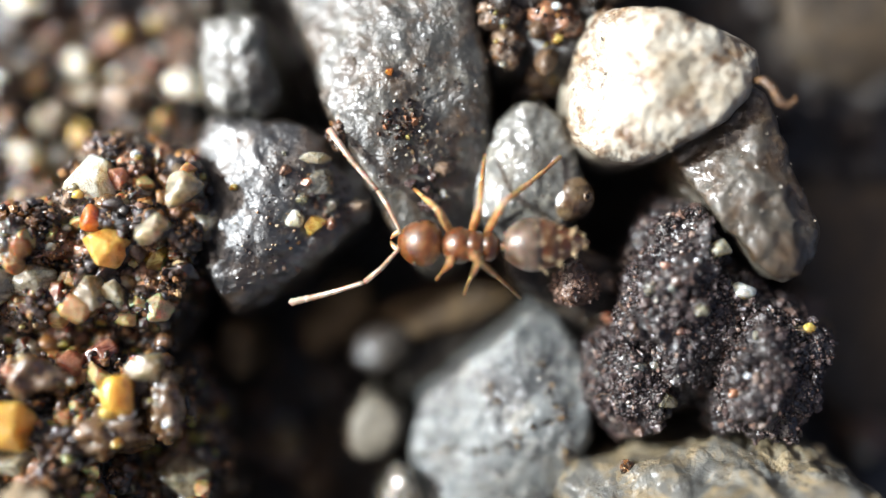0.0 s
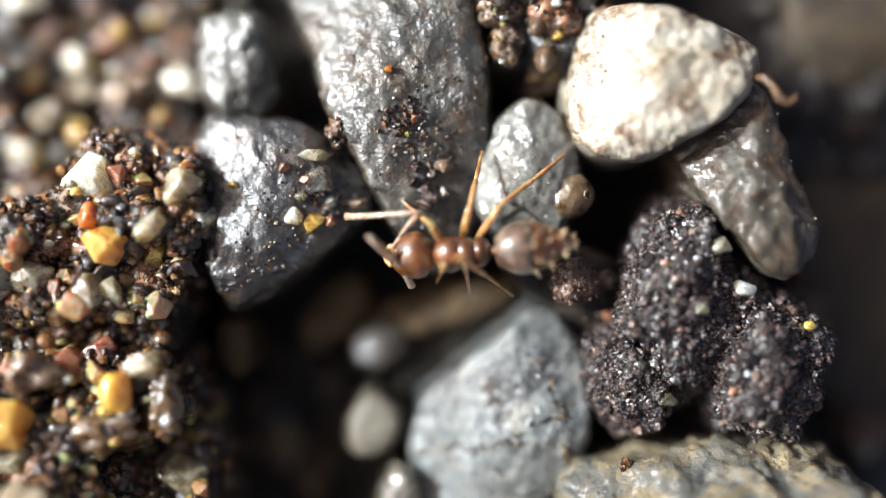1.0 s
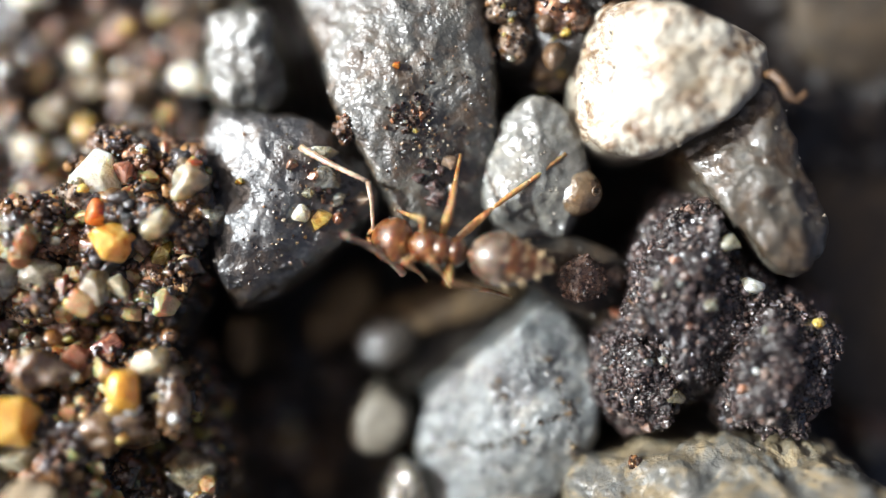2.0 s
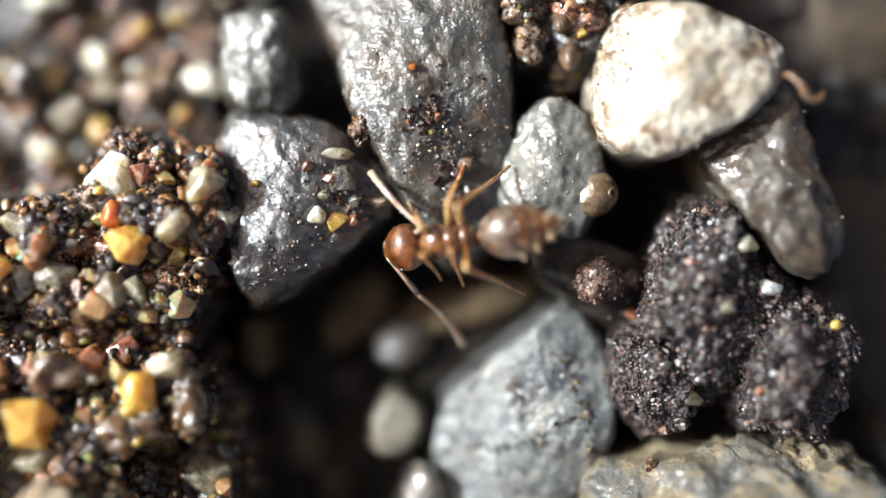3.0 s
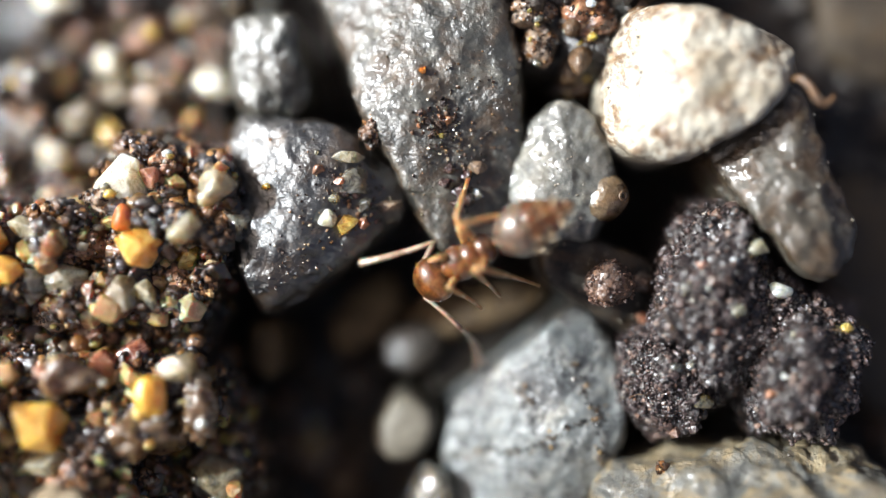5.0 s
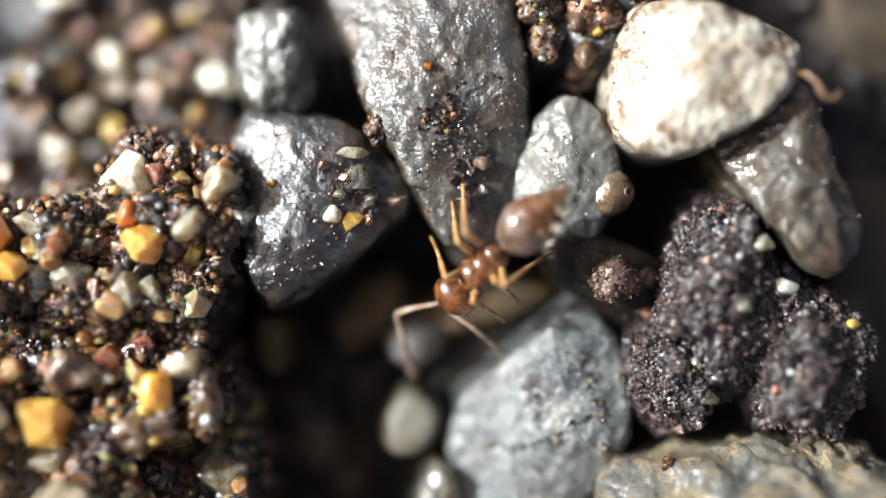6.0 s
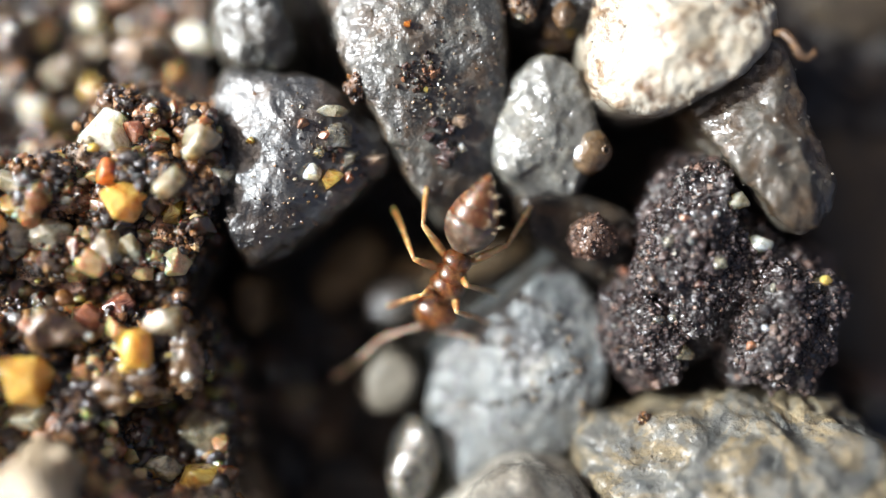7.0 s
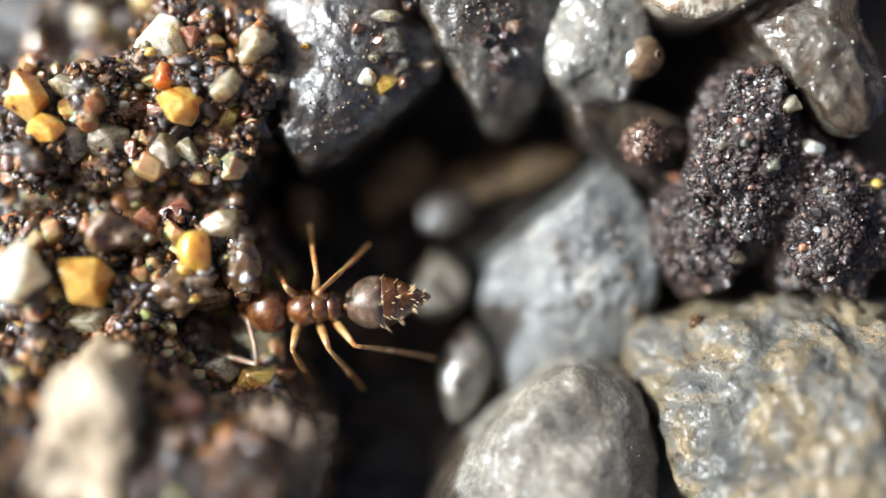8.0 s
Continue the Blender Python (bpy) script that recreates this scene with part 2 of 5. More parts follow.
M_CLEAR = quartz("clear_quartz", (0.74, 0.64, 0.44), 0.85, 0.04, 0.6)
M_SMOKY = quartz("smoky_quartz", (0.50, 0.43, 0.29), 0.85, 0.06, 0.8)
M_ICE = quartz("grey_glassy_quartz", (0.38, 0.355, 0.295), 0.85, 0.08, 0.4)
M_CREAM = quartz("cream_grain", (0.95, 0.87, 0.70), 0.2, 0.2, 0.7)
M_YOLK = quartz("yolk_yellow_grain", (0.86, 0.48, 0.09), 0.3, 0.15, 0.3)
M_PINK = quartz("pink_red_grain", (0.46, 0.19, 0.12), 0.35, 0.2, 0.5)
M_GEL = quartz("brown_clouded_lump", (0.24, 0.145, 0.075), 0.6, 0.2, 0.7)
M_RED = quartz("bright_red_grain", (0.62, 0.16, 0.02), 0.4, 0.12, 0.3)
M_SAND = sandy("mixed_brown_sand", [(0.0, (0.008, 0.004, 0.0015)), (0.50, (0.034, 0.014, 0.004)), (0.75, (0.12, 0.048, 0.012)), (0.90, (0.32, 0.13, 0.03)), (0.98, (0.42, 0.25, 0.09)), (1.0, (0.5, 0.38, 0.22))], 0.2)
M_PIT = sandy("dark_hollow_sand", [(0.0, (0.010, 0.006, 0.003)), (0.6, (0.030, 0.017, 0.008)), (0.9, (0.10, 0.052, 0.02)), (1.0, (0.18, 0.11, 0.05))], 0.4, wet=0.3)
M_GLASSY = sandy("glassy_sand", [(0.0, (0.25, 0.17, 0.08)), (0.4, (0.50, 0.36, 0.18)), (0.7, (0.65, 0.33, 0.08)), (1.0, (0.75, 0.70, 0.58))], 0.1, 0.8)
M_HUMUS = sandy("black_humus_grains", [(0.0, (0.013, 0.009, 0.009)), (0.55, (0.038, 0.025, 0.024)), (0.85, (0.075, 0.048, 0.042)), (0.97, (0.15, 0.085, 0.06)), (1.0, (0.26, 0.22, 0.19))], 0.2, wet=0.45)
M_DUST = sandy("fine_mineral_specks", [(0.0, (0.10, 0.09, 0.08)), (0.5, (0.22, 0.18, 0.13)), (0.8, (0.40, 0.36, 0.30)), (1.0, (0.60, 0.56, 0.48))], 0.2)
M_GRIT = sandy("brown_and_bright_grit", [(0.0, (0.04, 0.026, 0.014)), (0.4, (0.12, 0.08, 0.045)), (0.7, (0.28, 0.20, 0.12)), (0.9, (0.45, 0.38, 0.28)), (1.0, (0.5, 0.18, 0.05))], 0.15)
M_ROOT = crumbly("amber_rootlet", (0.06, 0.028, 0.010), (0.15, 0.078, 0.030), (0.28, 0.17, 0.078), 0.4, 8.0, 0.05, 0.4)


# ---- shapes ----
def smooth(bm):
    for f in bm.faces:
        f.smooth = True
    return bm


def mesh_of(name, bm, material):
    me = bpy.data.meshes.new(name)
    bm.to_mesh(me)
    bm.free()
    me.materials.append(material)
    return me


def fbm(p, scale, octaves=4):
    return noise.fractal(p * scale, 1.0, 2.1, octaves)


def stone_mesh(cuts, top, bottom, round_=9.0, lumps=0.08, lump_scale=0.9, grit=0.014, grit_scale=4.0, detail=5, seed=0, knobs=(), ridge=0.0):
    """A stone as the rounded intersection of flat cuts: side cuts (azimuth, distance), top cuts (azimuth, elevation, distance)."""
    bm = bmesh.new()
    bmesh.ops.create_icosphere(bm, subdivisions=detail, radius=1.0)
    planes = [(a, 0.0, h) for a, h in cuts] + list(top) + [(0.0, -90.0, bottom)]
    N = np.array([[math.cos(radians(a)) * math.cos(radians(e)), math.sin(radians(a)) * math.cos(radians(e)), math.sin(radians(e))] for a, e, h in planes])
    H = np.array([h for a, e, h in planes])
    dirs = np.array([v.co for v in bm.verts])
    q = np.maximum(dirs @ N.T / H, 0.0)
    r = 1.0 / np.power(np.power(q, round_).sum(axis=1), 1.0 / round_)
    for az, el, width, amount in knobs:
        c = np.array([math.cos(radians(az)) * math.cos(radians(el)), math.sin(radians(az)) * math.cos(radians(el)), math.sin(radians(el))])
        far = np.degrees(np.arccos(np.clip(dirs @ c, -1, 1)))
        r = r * (1 + amount * np.exp(-((far / width) ** 2)))
    off = Vector((seed * 3.7, seed * 1.3, seed * 2.1))
    for v, rr in zip(bm.verts, r):
        d = v.co.copy()
        p = d * float(rr)
        k = 1.0 + lumps * fbm(p + off, lump_scale, 4)
        if grit:
            k += grit * fbm(p + off, grit_scale, 3)
        if ridge:
            k -= ridge * (abs(noise.noise((p + off) * 1.4)) + 0.5 * abs(noise.noise((p + off) * 3.1)) - 0.3)
        v.co = p * k * MM
    return smooth(bm)


def stone(name, z, centre, cuts, top, bottom, material, label, category="stone", group="", **shape):
    ob = new(name, mesh_of(name, stone_mesh(cuts, top, bottom, **shape), material))
    ob.location = (centre[0] * MM, centre[1] * MM, z * MM)
    return tagged(ob, label, category, group)


def grain_mesh(size, seed, facets=9, detail=3, round_=24.0, lumps=0.05):
    """A sand grain: a few random cuts, worn at the edges; size: its three half lengths."""
    rnd = random.Random(seed)
    bm = bmesh.new()
    bmesh.ops.create_icosphere(bm, subdivisions=detail, radius=1.0)
    N = []
    for i in range(facets):
        z = 1 - 2 * (i + 0.5) / facets
        a = i * 2.39996 + rnd.uniform(-0.5, 0.5)
        s = math.sqrt(1 - z * z)
        N.append((s * math.cos(a), s * math.sin(a), z))
    N = np.array(N)
    H = np.array([rnd.uniform(0.70, 1.0) for _ in N])
    dirs = np.array([v.co for v in bm.verts])
    q = np.maximum(dirs @ N.T / H, 0.0)
    r = 1.0 / np.power(np.power(q, round_).sum(axis=1), 1.0 / round_)
    off = Vector((rnd.uniform(0, 50), rnd.uniform(0, 50), rnd.uniform(0, 50)))
    for v, rr in zip(bm.verts, r):
        p = v.co * min(float(rr), 1.25)
        k = 1.0 + lumps * fbm(p + off, 1.6, 3)
        v.co = Vector((p.x * size[0], p.y * size[1], p.z * size[2])) * (k * MM)
    return smooth(bm)


def crystal_mesh(size, seed, corners=13, worn=0.07):
    """A broken crystal: the hull of a few corners, its edges worn; size: its three half lengths."""
    rnd = random.Random(seed)
    bm = bmesh.new()
    for i in range(corners):
        z = 1 - 2 * (i + 0.5) / corners
        a = i * 2.39996 + rnd.uniform(-0.6, 0.6)
        s, k = math.sqrt(1 - z * z), rnd.uniform(0.82, 1.12)
        bm.verts.new((s * math.cos(a) * k, s * math.sin(a) * k, z * k))
    hull = bmesh.ops.convex_hull(bm, input=bm.verts[:])
    bmesh.ops.delete(bm, geom=[v for v in hull["geom_interior"] if isinstance(v, bmesh.types.BMVert)], context="VERTS")
    bmesh.ops.dissolve_limit(bm, angle_limit=radians(14), verts=bm.verts[:], edges=bm.edges[:])
    bmesh.ops.bevel(bm, geom=bm.edges[:], offset=worn, offset_type="OFFSET", segments=2, profile=0.5, affect="EDGES", clamp_overlap=True)
    for v in bm.verts:
        v.co = Vector((v.co.x * size[0], v.co.y * size[1], v.co.z * size[2])) * MM
    bmesh.ops.triangulate(bm, faces=bm.faces[:])
    return bm


# ---- the ground: one sheet of wet soil with a heap of sand and a dark hollow ----
def step(a, b, x):
    u = min(max((x - a) / (b - a), 0.0), 1.0)
    return u * u * (3 - 2 * u)


def soil_z(x, y):
    """Height of the soil, in millimetres."""
    edge = -4.7 + 0.35 * math.sin(y * 1.3 + 0.6) - 0.9 * step(-4.0, -6.5, y) * -1.0
    heap = 1.0 - step(edge - 0.1, edge + 0.55, x)
    crown = -0.25 - 0.10 * y - 2.0 * step(1.5 - 1.1 * step(-6.5, -7.1, x), 2.8 - 1.5 * step(-6.5, -7.1, x), y) + 2.0 * step(-3.8, -6.8, y) - 0.7 * step(-1.0, -1.6, y) * step(-2.2, -1.7, y) - 1.3 * step(-2.9, -3.6, y) * step(-5.6, -4.6, y) * step(-6.4, -5.4, x)
    floor_z = -3.9 + 0.9 * step(3.0, 6.0, x) * step(-1.0, 4.0, y) + 3.3 * step(2.3, 3.6, y) * step(0.2, 1.0, x) * (1 - step(3.0, 4.2, x)) + 1.2 * step(-4.5, -7.5, y)
    z = floor_z + (crown - floor_z) * heap
    p = Vector((x, y, 0.0))
    z += (0.38 + 0.35 * heap) * noise.noise(p * 1.1) + 0.28 * noise.noise(p * 2.3 + Vector((7, 3, 1))) + 0.10 * noise.noise(p * 5.0) + 0.05 * noise.noise(p * 11.0)
    far = max(abs(x), abs(y))
    if far > 11:
        z = z * max(0.0, 1 - (far - 11) / 20) - 1.0 * min(1.0, (far - 11) / 20)
    return z


def ground():
    n = 260
    bm = bmesh.new()
    rows = []
    for j in range(n + 1):
        v = 2 * j / n - 1
        row = []
        for i in range(n + 1):
            u = 2 * i / n - 1
            x = 11.0 * u + 40000.0 * u ** 41
            y = 9.0 * v - 1.0 + 40000.0 * v ** 41
            row.append(bm.verts.new((x * MM, y * MM, soil_z(x, y) * MM)))
        rows.append(row)
    for j in range(n):
        for i in range(n):
            bm.faces.new((rows[j][i], rows[j][i + 1], rows[j + 1][i + 1], rows[j + 1][i]))
    ob = new("ground", mesh_of("ground", smooth(bm), M_SOIL))
    tagged(ob, "wet dark brown soil, heaped on one side, hollow between stones", "soil", kind="structure")


ground()

# ---- stones ----
stone("stone", -1.35, (-0.71, 3.08), [(93, 2.62), (5, 1.61), (20, 1.81), (-11, 1.97), (-6, 1.91), (-57, 3.28), (-144, 1.92), (-152, 1.64), (-153, 1.63), (-161, 1.72), (-165, 1.84)], [(166, 60, 1.40), (120, 70, 1.36), (8, 80, 1.27), (-40, 74, 1.34)], 3.0, M_SLATE,
      "large wet blue-grey stone with grit stuck on its narrow end", lumps=0.07, round_=10, detail=6, seed=1, ridge=0.05)
stone("stone", -1.25, (-3.44, 0.77), [(83, 1.63), (43, 1.89), (-43, 1.59), (-60, 1.59), (-133, 2.25), (172, 1.31), (-161, 1.23)], [(164, 62, 1.06), (5, 67, 1.24), (-60, 62, 1.36), (90, 66, 1.34)], 3.0, M_SLATE_B,
      "dark triangular slate stone, wet and shining, grit on its tip", lumps=0.06, round_=10, detail=6, seed=2, ridge=0.07)
stone("stone", -1.8, (-3.87, 3.44), [(102, 1.02), (23, 0.78), (-8, 0.85), (-85, 1.03), (-129, 0.94), (-177, 0.77)], [(164, 62, 0.95), (-10, 66, 0.95)], 2.4, M_GREEN,
      "small dark green-grey wet stone lying beside larger stones", lumps=0.14, lump_scale=1.3, round_=9, detail=5, seed=3, ridge=0.12)
stone("stone", -0.72, (3.84, 3.06), [(103, 1.48), (62, 1.35), (82, 1.24), (22, 1.89), (-24, 1.6), (-58, 1.37), (-73, 1.32), (-110, 1.66), (-166, 1.69), (169, 1.52), (157, 1.55)], [(165, 50, 1.24), (0, 90, 1.36), (35, 60, 1.62), (265, 62, 1.6)], 1.8, M_WHITE,
      "white stone with rust-brown stains and pits, sunlit", lumps=0.06, round_=14, grit=0.02, detail=6, seed=4, ridge=0.05, knobs=((24, 12, 16, 0.10), (56, 20, 13, -0.11), (100, 15, 20, 0.03), (60, 60, 16, -0.05), (200, 40, 20, -0.03), (-95, 10, 16, 0.04)))
stone("stone", -1.3, (1.60, 1.32), [(155, 1.02), (128, 1.17), (65, 1.32), (31, 1.12), (2, 0.96), (-32, 1.11), (-78, 1.25), (-135, 1.24), (-175, 0.99)], [(166, 60, 1.0), (20, 74, 1.02), (270, 60, 1.15)], 2.6, M_GREY,
      "pale grey glassy wet stone between darker stones", lumps=0.07, round_=16, grit=0.02, detail=6, seed=5, ridge=0.12, knobs=((60, 70, 25, -0.08), (-100, 20, 14, 0.07), (-130, 10, 12, -0.06), (-40, 30, 15, -0.05)))
stone("stone", -0.62, (5.58, 1.22), [(135, 1.45), (40, 1.16), (22, 0.87), (-8, 1.39), (-80, 1.73), (-133, 1.03), (-148, 0.98)], [(150, 60, 0.95), (20, 60, 1.0), (0, 90, 1.1)], 2.6, M_MIXED,
      "grey and brown wet stone, long and wedge-shaped", lumps=0.09, round_=14, detail=6, seed=6, ridge=0.12)
stone("stone", -4.1, (9.08, -1.19), [(103, 2.78), (59, 2.28), (4, 2.15), (-70, 2.65), (-128, 2.42), (-173, 2.0)], [(0, 88, 1.4), (300, 70, 1.4)], 1.5, M_OLIVE,
      "broad brown stone deep among the others", lumps=0.05, seed=7)
stone("stone", -3.6, (8.28, 4.63), [(100, 1.28), (17, 1.31), (-60, 1.48), (-117, 1.3), (-173, 1.42)], [(0, 88, 1.2), (300, 70, 1.2)], 1.5, M_OLIVE,
      "brown stone deep under the white stone's side", lumps=0.05, seed=8)
stone("stone", -2.3, (1.17, -3.42), [(47, 2.38), (20, 1.95), (3, 1.68), (-21, 1.6), (-60, 1.65), (-90, 2.13), (-159, 1.94), (166, 1.7), (129, 1.46)], [(180, 68, 1.42), (60, 76, 1.85), (285, 70, 1.65)], 2.4, M_PALE,
      "pale grey speckled slab of stone, partly in shade", lumps=0.04, round_=18, grit=0.015, detail=6, seed=9, ridge=0.05)
stone("stone", -2.3, (2.33, -0.58), [(99, 0.93), (65, 0.71), (6, 1.03), (-52, 1.25), (-118, 0.68), (-126, 0.69), (-163, 1.03)], [(10, 86, 1.6), (270, 66, 1.62)], 1.4, M_BLACK,
      "dark flat wet stone with a thin bright edge", lumps=0.06, round_=13, seed=10)
# dark wedge added where the slab's upper left lies in shadow
stone("stone", -3.9, (0.29, -1.90), [(116, 0.43), (100, 0.77), (-36, 0.66), (-55, 0.37), (-54, 0.36), (-126, 1.48), (149, 0.69)], [(0, 88, 1.25), (-40, 55, 1.2)], 1.2, M_BLACK,
      "black wedge standing in for shadow on the pale slab", lumps=0.04, round_=12, seed=19)
stone("stone", -0.8, (5.38, -5.90), [(110, 2.83), (103, 2.68), (82, 2.5), (94, 2.38), (47, 2.8), (36, 2.86), (-8, 3.14), (-83, 2.57), (-142, 2.71), (-166, 2.89), (-159, 2.69)], [(95, 55, 2.0), (95, 75, 2.25), (150, 62, 2.05)], 3.0, M_TAN,
      "large gritty tan and grey stone", lumps=0.10, lump_scale=1.1, round_=12, grit=0.03, grit_scale=4.0, detail=6, seed=11, ridge=0.05)
stone("stone", -0.9, (0.65, -6.42), [(109, 1.66), (75, 1.98), (33, 2.14), (-1, 1.99), (-71, 1.82), (-99, 1.76), (175, 2.12), (134, 1.22)], [(166, 62, 1.98), (90, 76, 2.1), (20, 60, 2.0)], 3.0, M_DOVE,
      "rounded grey-beige stone with a smooth top", lumps=0.08, round_=8, seed=12)
stone("pebble", -2.2, (-1.32, -3.46), [(139, 0.60), (75, 0.68), (40, 0.70), (12, 0.66), (-27, 0.57), (-77, 0.60), (-130, 0.72), (169, 0.58)], [(0, 90, 0.85), (150, 50, 0.9)], 1.8, M_BEIGE,
      "smooth beige oval pebble", "pebble", lumps=0.04, round_=6, grit=0.0, detail=4, seed=13)
stone("pebble", -1.7, (-0.89, -5.08), [(67, 0.9), (9, 0.53), (-24, 0.48), (-77, 0.89), (-168, 0.53), (159, 0.46)], [(0, 80, 0.85), (150, 50, 0.8)], 2.2, M_ICE,
      "clear glassy pebble, long like a rice grain", "pebble", lumps=0.08, round_=8, detail=4, seed=14)
stone("pebble", -2.7, (-4.03, -1.94), [(90, 0.53), (8, 0.36), (-37, 0.45), (-127, 0.49), (176, 0.35)], [(0, 90, 1.1)], 1.6, M_BROWN,
      "small olive-grey pebble in the hollow", "pebble", lumps=0.05, detail=4, seed=15)
stone("pebble", -3.0, (-1.26, -1.93), [(112, 0.53), (70, 0.55), (-8, 0.68), (-57, 0.53), (-111, 0.57), (180, 0.67)], [(158, 62, 0.80), (0, 80, 0.98)], 1.6, M_BLACK,
      "black glossy pebble with a bright glint", "pebble", lumps=0.02, grit=0.002, detail=5, round_=8, seed=16)
stone("stone", -3.3, (-0.00, -1.22), [(112, 0.5), (101, 0.42), (41, 1.42), (-66, 0.48), (-80, 0.47), (-142, 1.34)], [(130, 62, 1.05), (0, 85, 1.15)], 1.4, M_BROWN,
      "long tan-brown stone deep in the hollow", lumps=0.08, detail=4, seed=17)
stone("stone", -3.7, (-2.19, -1.35), [(146, 0.53), (113, 0.65), (21, 0.84), (-36, 0.53), (-67, 0.64), (-163, 0.82)], [(120, 60, 1.0), (0, 85, 1.1)], 1.4, M_BROWN,
      "dull brown stone deep in the hollow", lumps=0.08, detail=4, seed=18)
stone("stone", 1.3, (-7.27, -5.61), [(124, 1.21), (69, 1.4), (9, 0.93), (-16, 0.89), (-83, 1.28), (178, 0.81)], [(0, 85, 1.4), (150, 60, 1.3)], 3.2, M_CREAMROCK,
      "pale buff stone on the sand heap", lumps=0.25, lump_scale=1.2, round_=7, detail=6, grit=0.05, seed=24, ridge=0.18)
stone("stone", 0.8, (-4.27, -6.15), [(104, 1.12), (45, 0.89), (9, 0.79), (-63, 1.0), (-145, 0.87), (172, 0.8)], [(0, 85, 1.2), (150, 60, 1.1)], 3.4, M_BUFFROCK,
      "buff brown stone at the edge of the sand heap", lumps=0.35, lump_scale=1.3, round_=6, detail=6, grit=0.08, seed=25, ridge=0.22)


# ---- resting places: the highest surface under a point ----
def surface_tree():
    verts, faces = [], []
    for ob in list(scene.objects):
        if ob.type == "MESH":
            base = len(verts)
            m = ob.matrix_basis
            verts.extend(m @ v.co for v in ob.data.vertices)
            faces.extend(tuple(base + i for i in p.vertices) for p in ob.data.polygons)
    return BVHTree.FromPolygons(verts, faces)


BED = surface_tree()


def rest_z(x, y):
    hit = BED.ray_cast(Vector((x * MM, y * MM, 0.05)), Vector((0, 0, -1)))
    return hit[0].z / MM if hit[0] else -3.0


SEED = [100]


def grain(x, y, half, material, label, name="sand_grain", category="grain", rz=0, facets=9, sink=0.1, round_=60.0, lumps=0.035, detail=4, group="loose sand grains"):
    """One loose grain lying on whatever is under it; half: its half lengths."""
    SEED[0] += 1
    ob = new(name, mesh_of(name, crystal_mesh(half, SEED[0], facets + 4) if round_ > 10 else grain_mesh(half, SEED[0], facets, detail, round_, lumps), material))
    ob.matrix_basis = pose(x * MM, y * MM, (rest_z(x, y) + half[2] * sink) * MM, 0, 0, rz)
    return tagged(ob, label, category, group)


def templates(detail, count=12):
    out = []
    for k in range(count):
        bm = grain_mesh((1.0 / MM, 1.0 / MM, 1.0 / MM), 700 + k, 8, detail, 14.0, 0.24)
        out.append((np.array([v.co for v in bm.verts]), np.array([[v.index for v in f.verts] for f in bm.faces])))
        bm.free()
    return out


def crystal_templates(count=16):
    """Sharp-edged grains with few flat faces."""
    out = []
    for k in range(count):
        bm = crystal_mesh((1.0 / MM, 1.0 / MM, 1.0 / MM), 1400 + k, 10 + k % 5, 0.09)
        bm.verts.index_update()
        out.append((np.array([v.co for v in bm.verts]), np.array([[v.index for v in f.verts] for f in bm.faces])))
        bm.free()
    return out


SHAPES = {1: templates(1), 2: templates(2), 3: crystal_templates()}


def scatter(name, places, material, parent=None, label="", category="", seed=5, stretch=0.35, detail=1):
    """Many small grains in one mesh: places are (x, y, z, radius)."""
    rnd = np.random.RandomState(seed)
    V, F, base = [], [], 0
    for i, (x, y, z, r) in enumerate(places):
        tv, tf = SHAPES[detail][rnd.randint(len(SHAPES[detail]))]
        q = rnd.normal(size=4)
        q /= np.linalg.norm(q)
        w, a, b, c = q
        R = np.array([[1 - 2 * (b * b + c * c), 2 * (a * b - c * w), 2 * (a * c + b * w)], [2 * (a * b + c * w), 1 - 2 * (a * a + c * c), 2 * (b * c - a * w)], [2 * (a * c - b * w), 2 * (b * c + a * w), 1 - 2 * (a * a + b * b)]])
        s = 1 + rnd.uniform(-stretch, stretch, 3)
        V.append((tv * s @ R.T * (r * 1.1) + (x, y, z)) * MM)
        F.append(tf + base)
        base += len(tv)
    me = bpy.data.meshes.new(name)
    V, F = np.concatenate(V), np.concatenate(F)
    me.from_pydata(V.tolist(), [], F.tolist())
    me.polygons.foreach_set("use_smooth", np.full(len(F), detail == 2))
    me.materials.append(material)
    ob = new(name, me)
    if parent is not None:
        ob.parent = parent
        ob.matrix_parent_inverse = Matrix.Translation(-parent.location)
    return tagged(ob, label, category, kind="stuff")


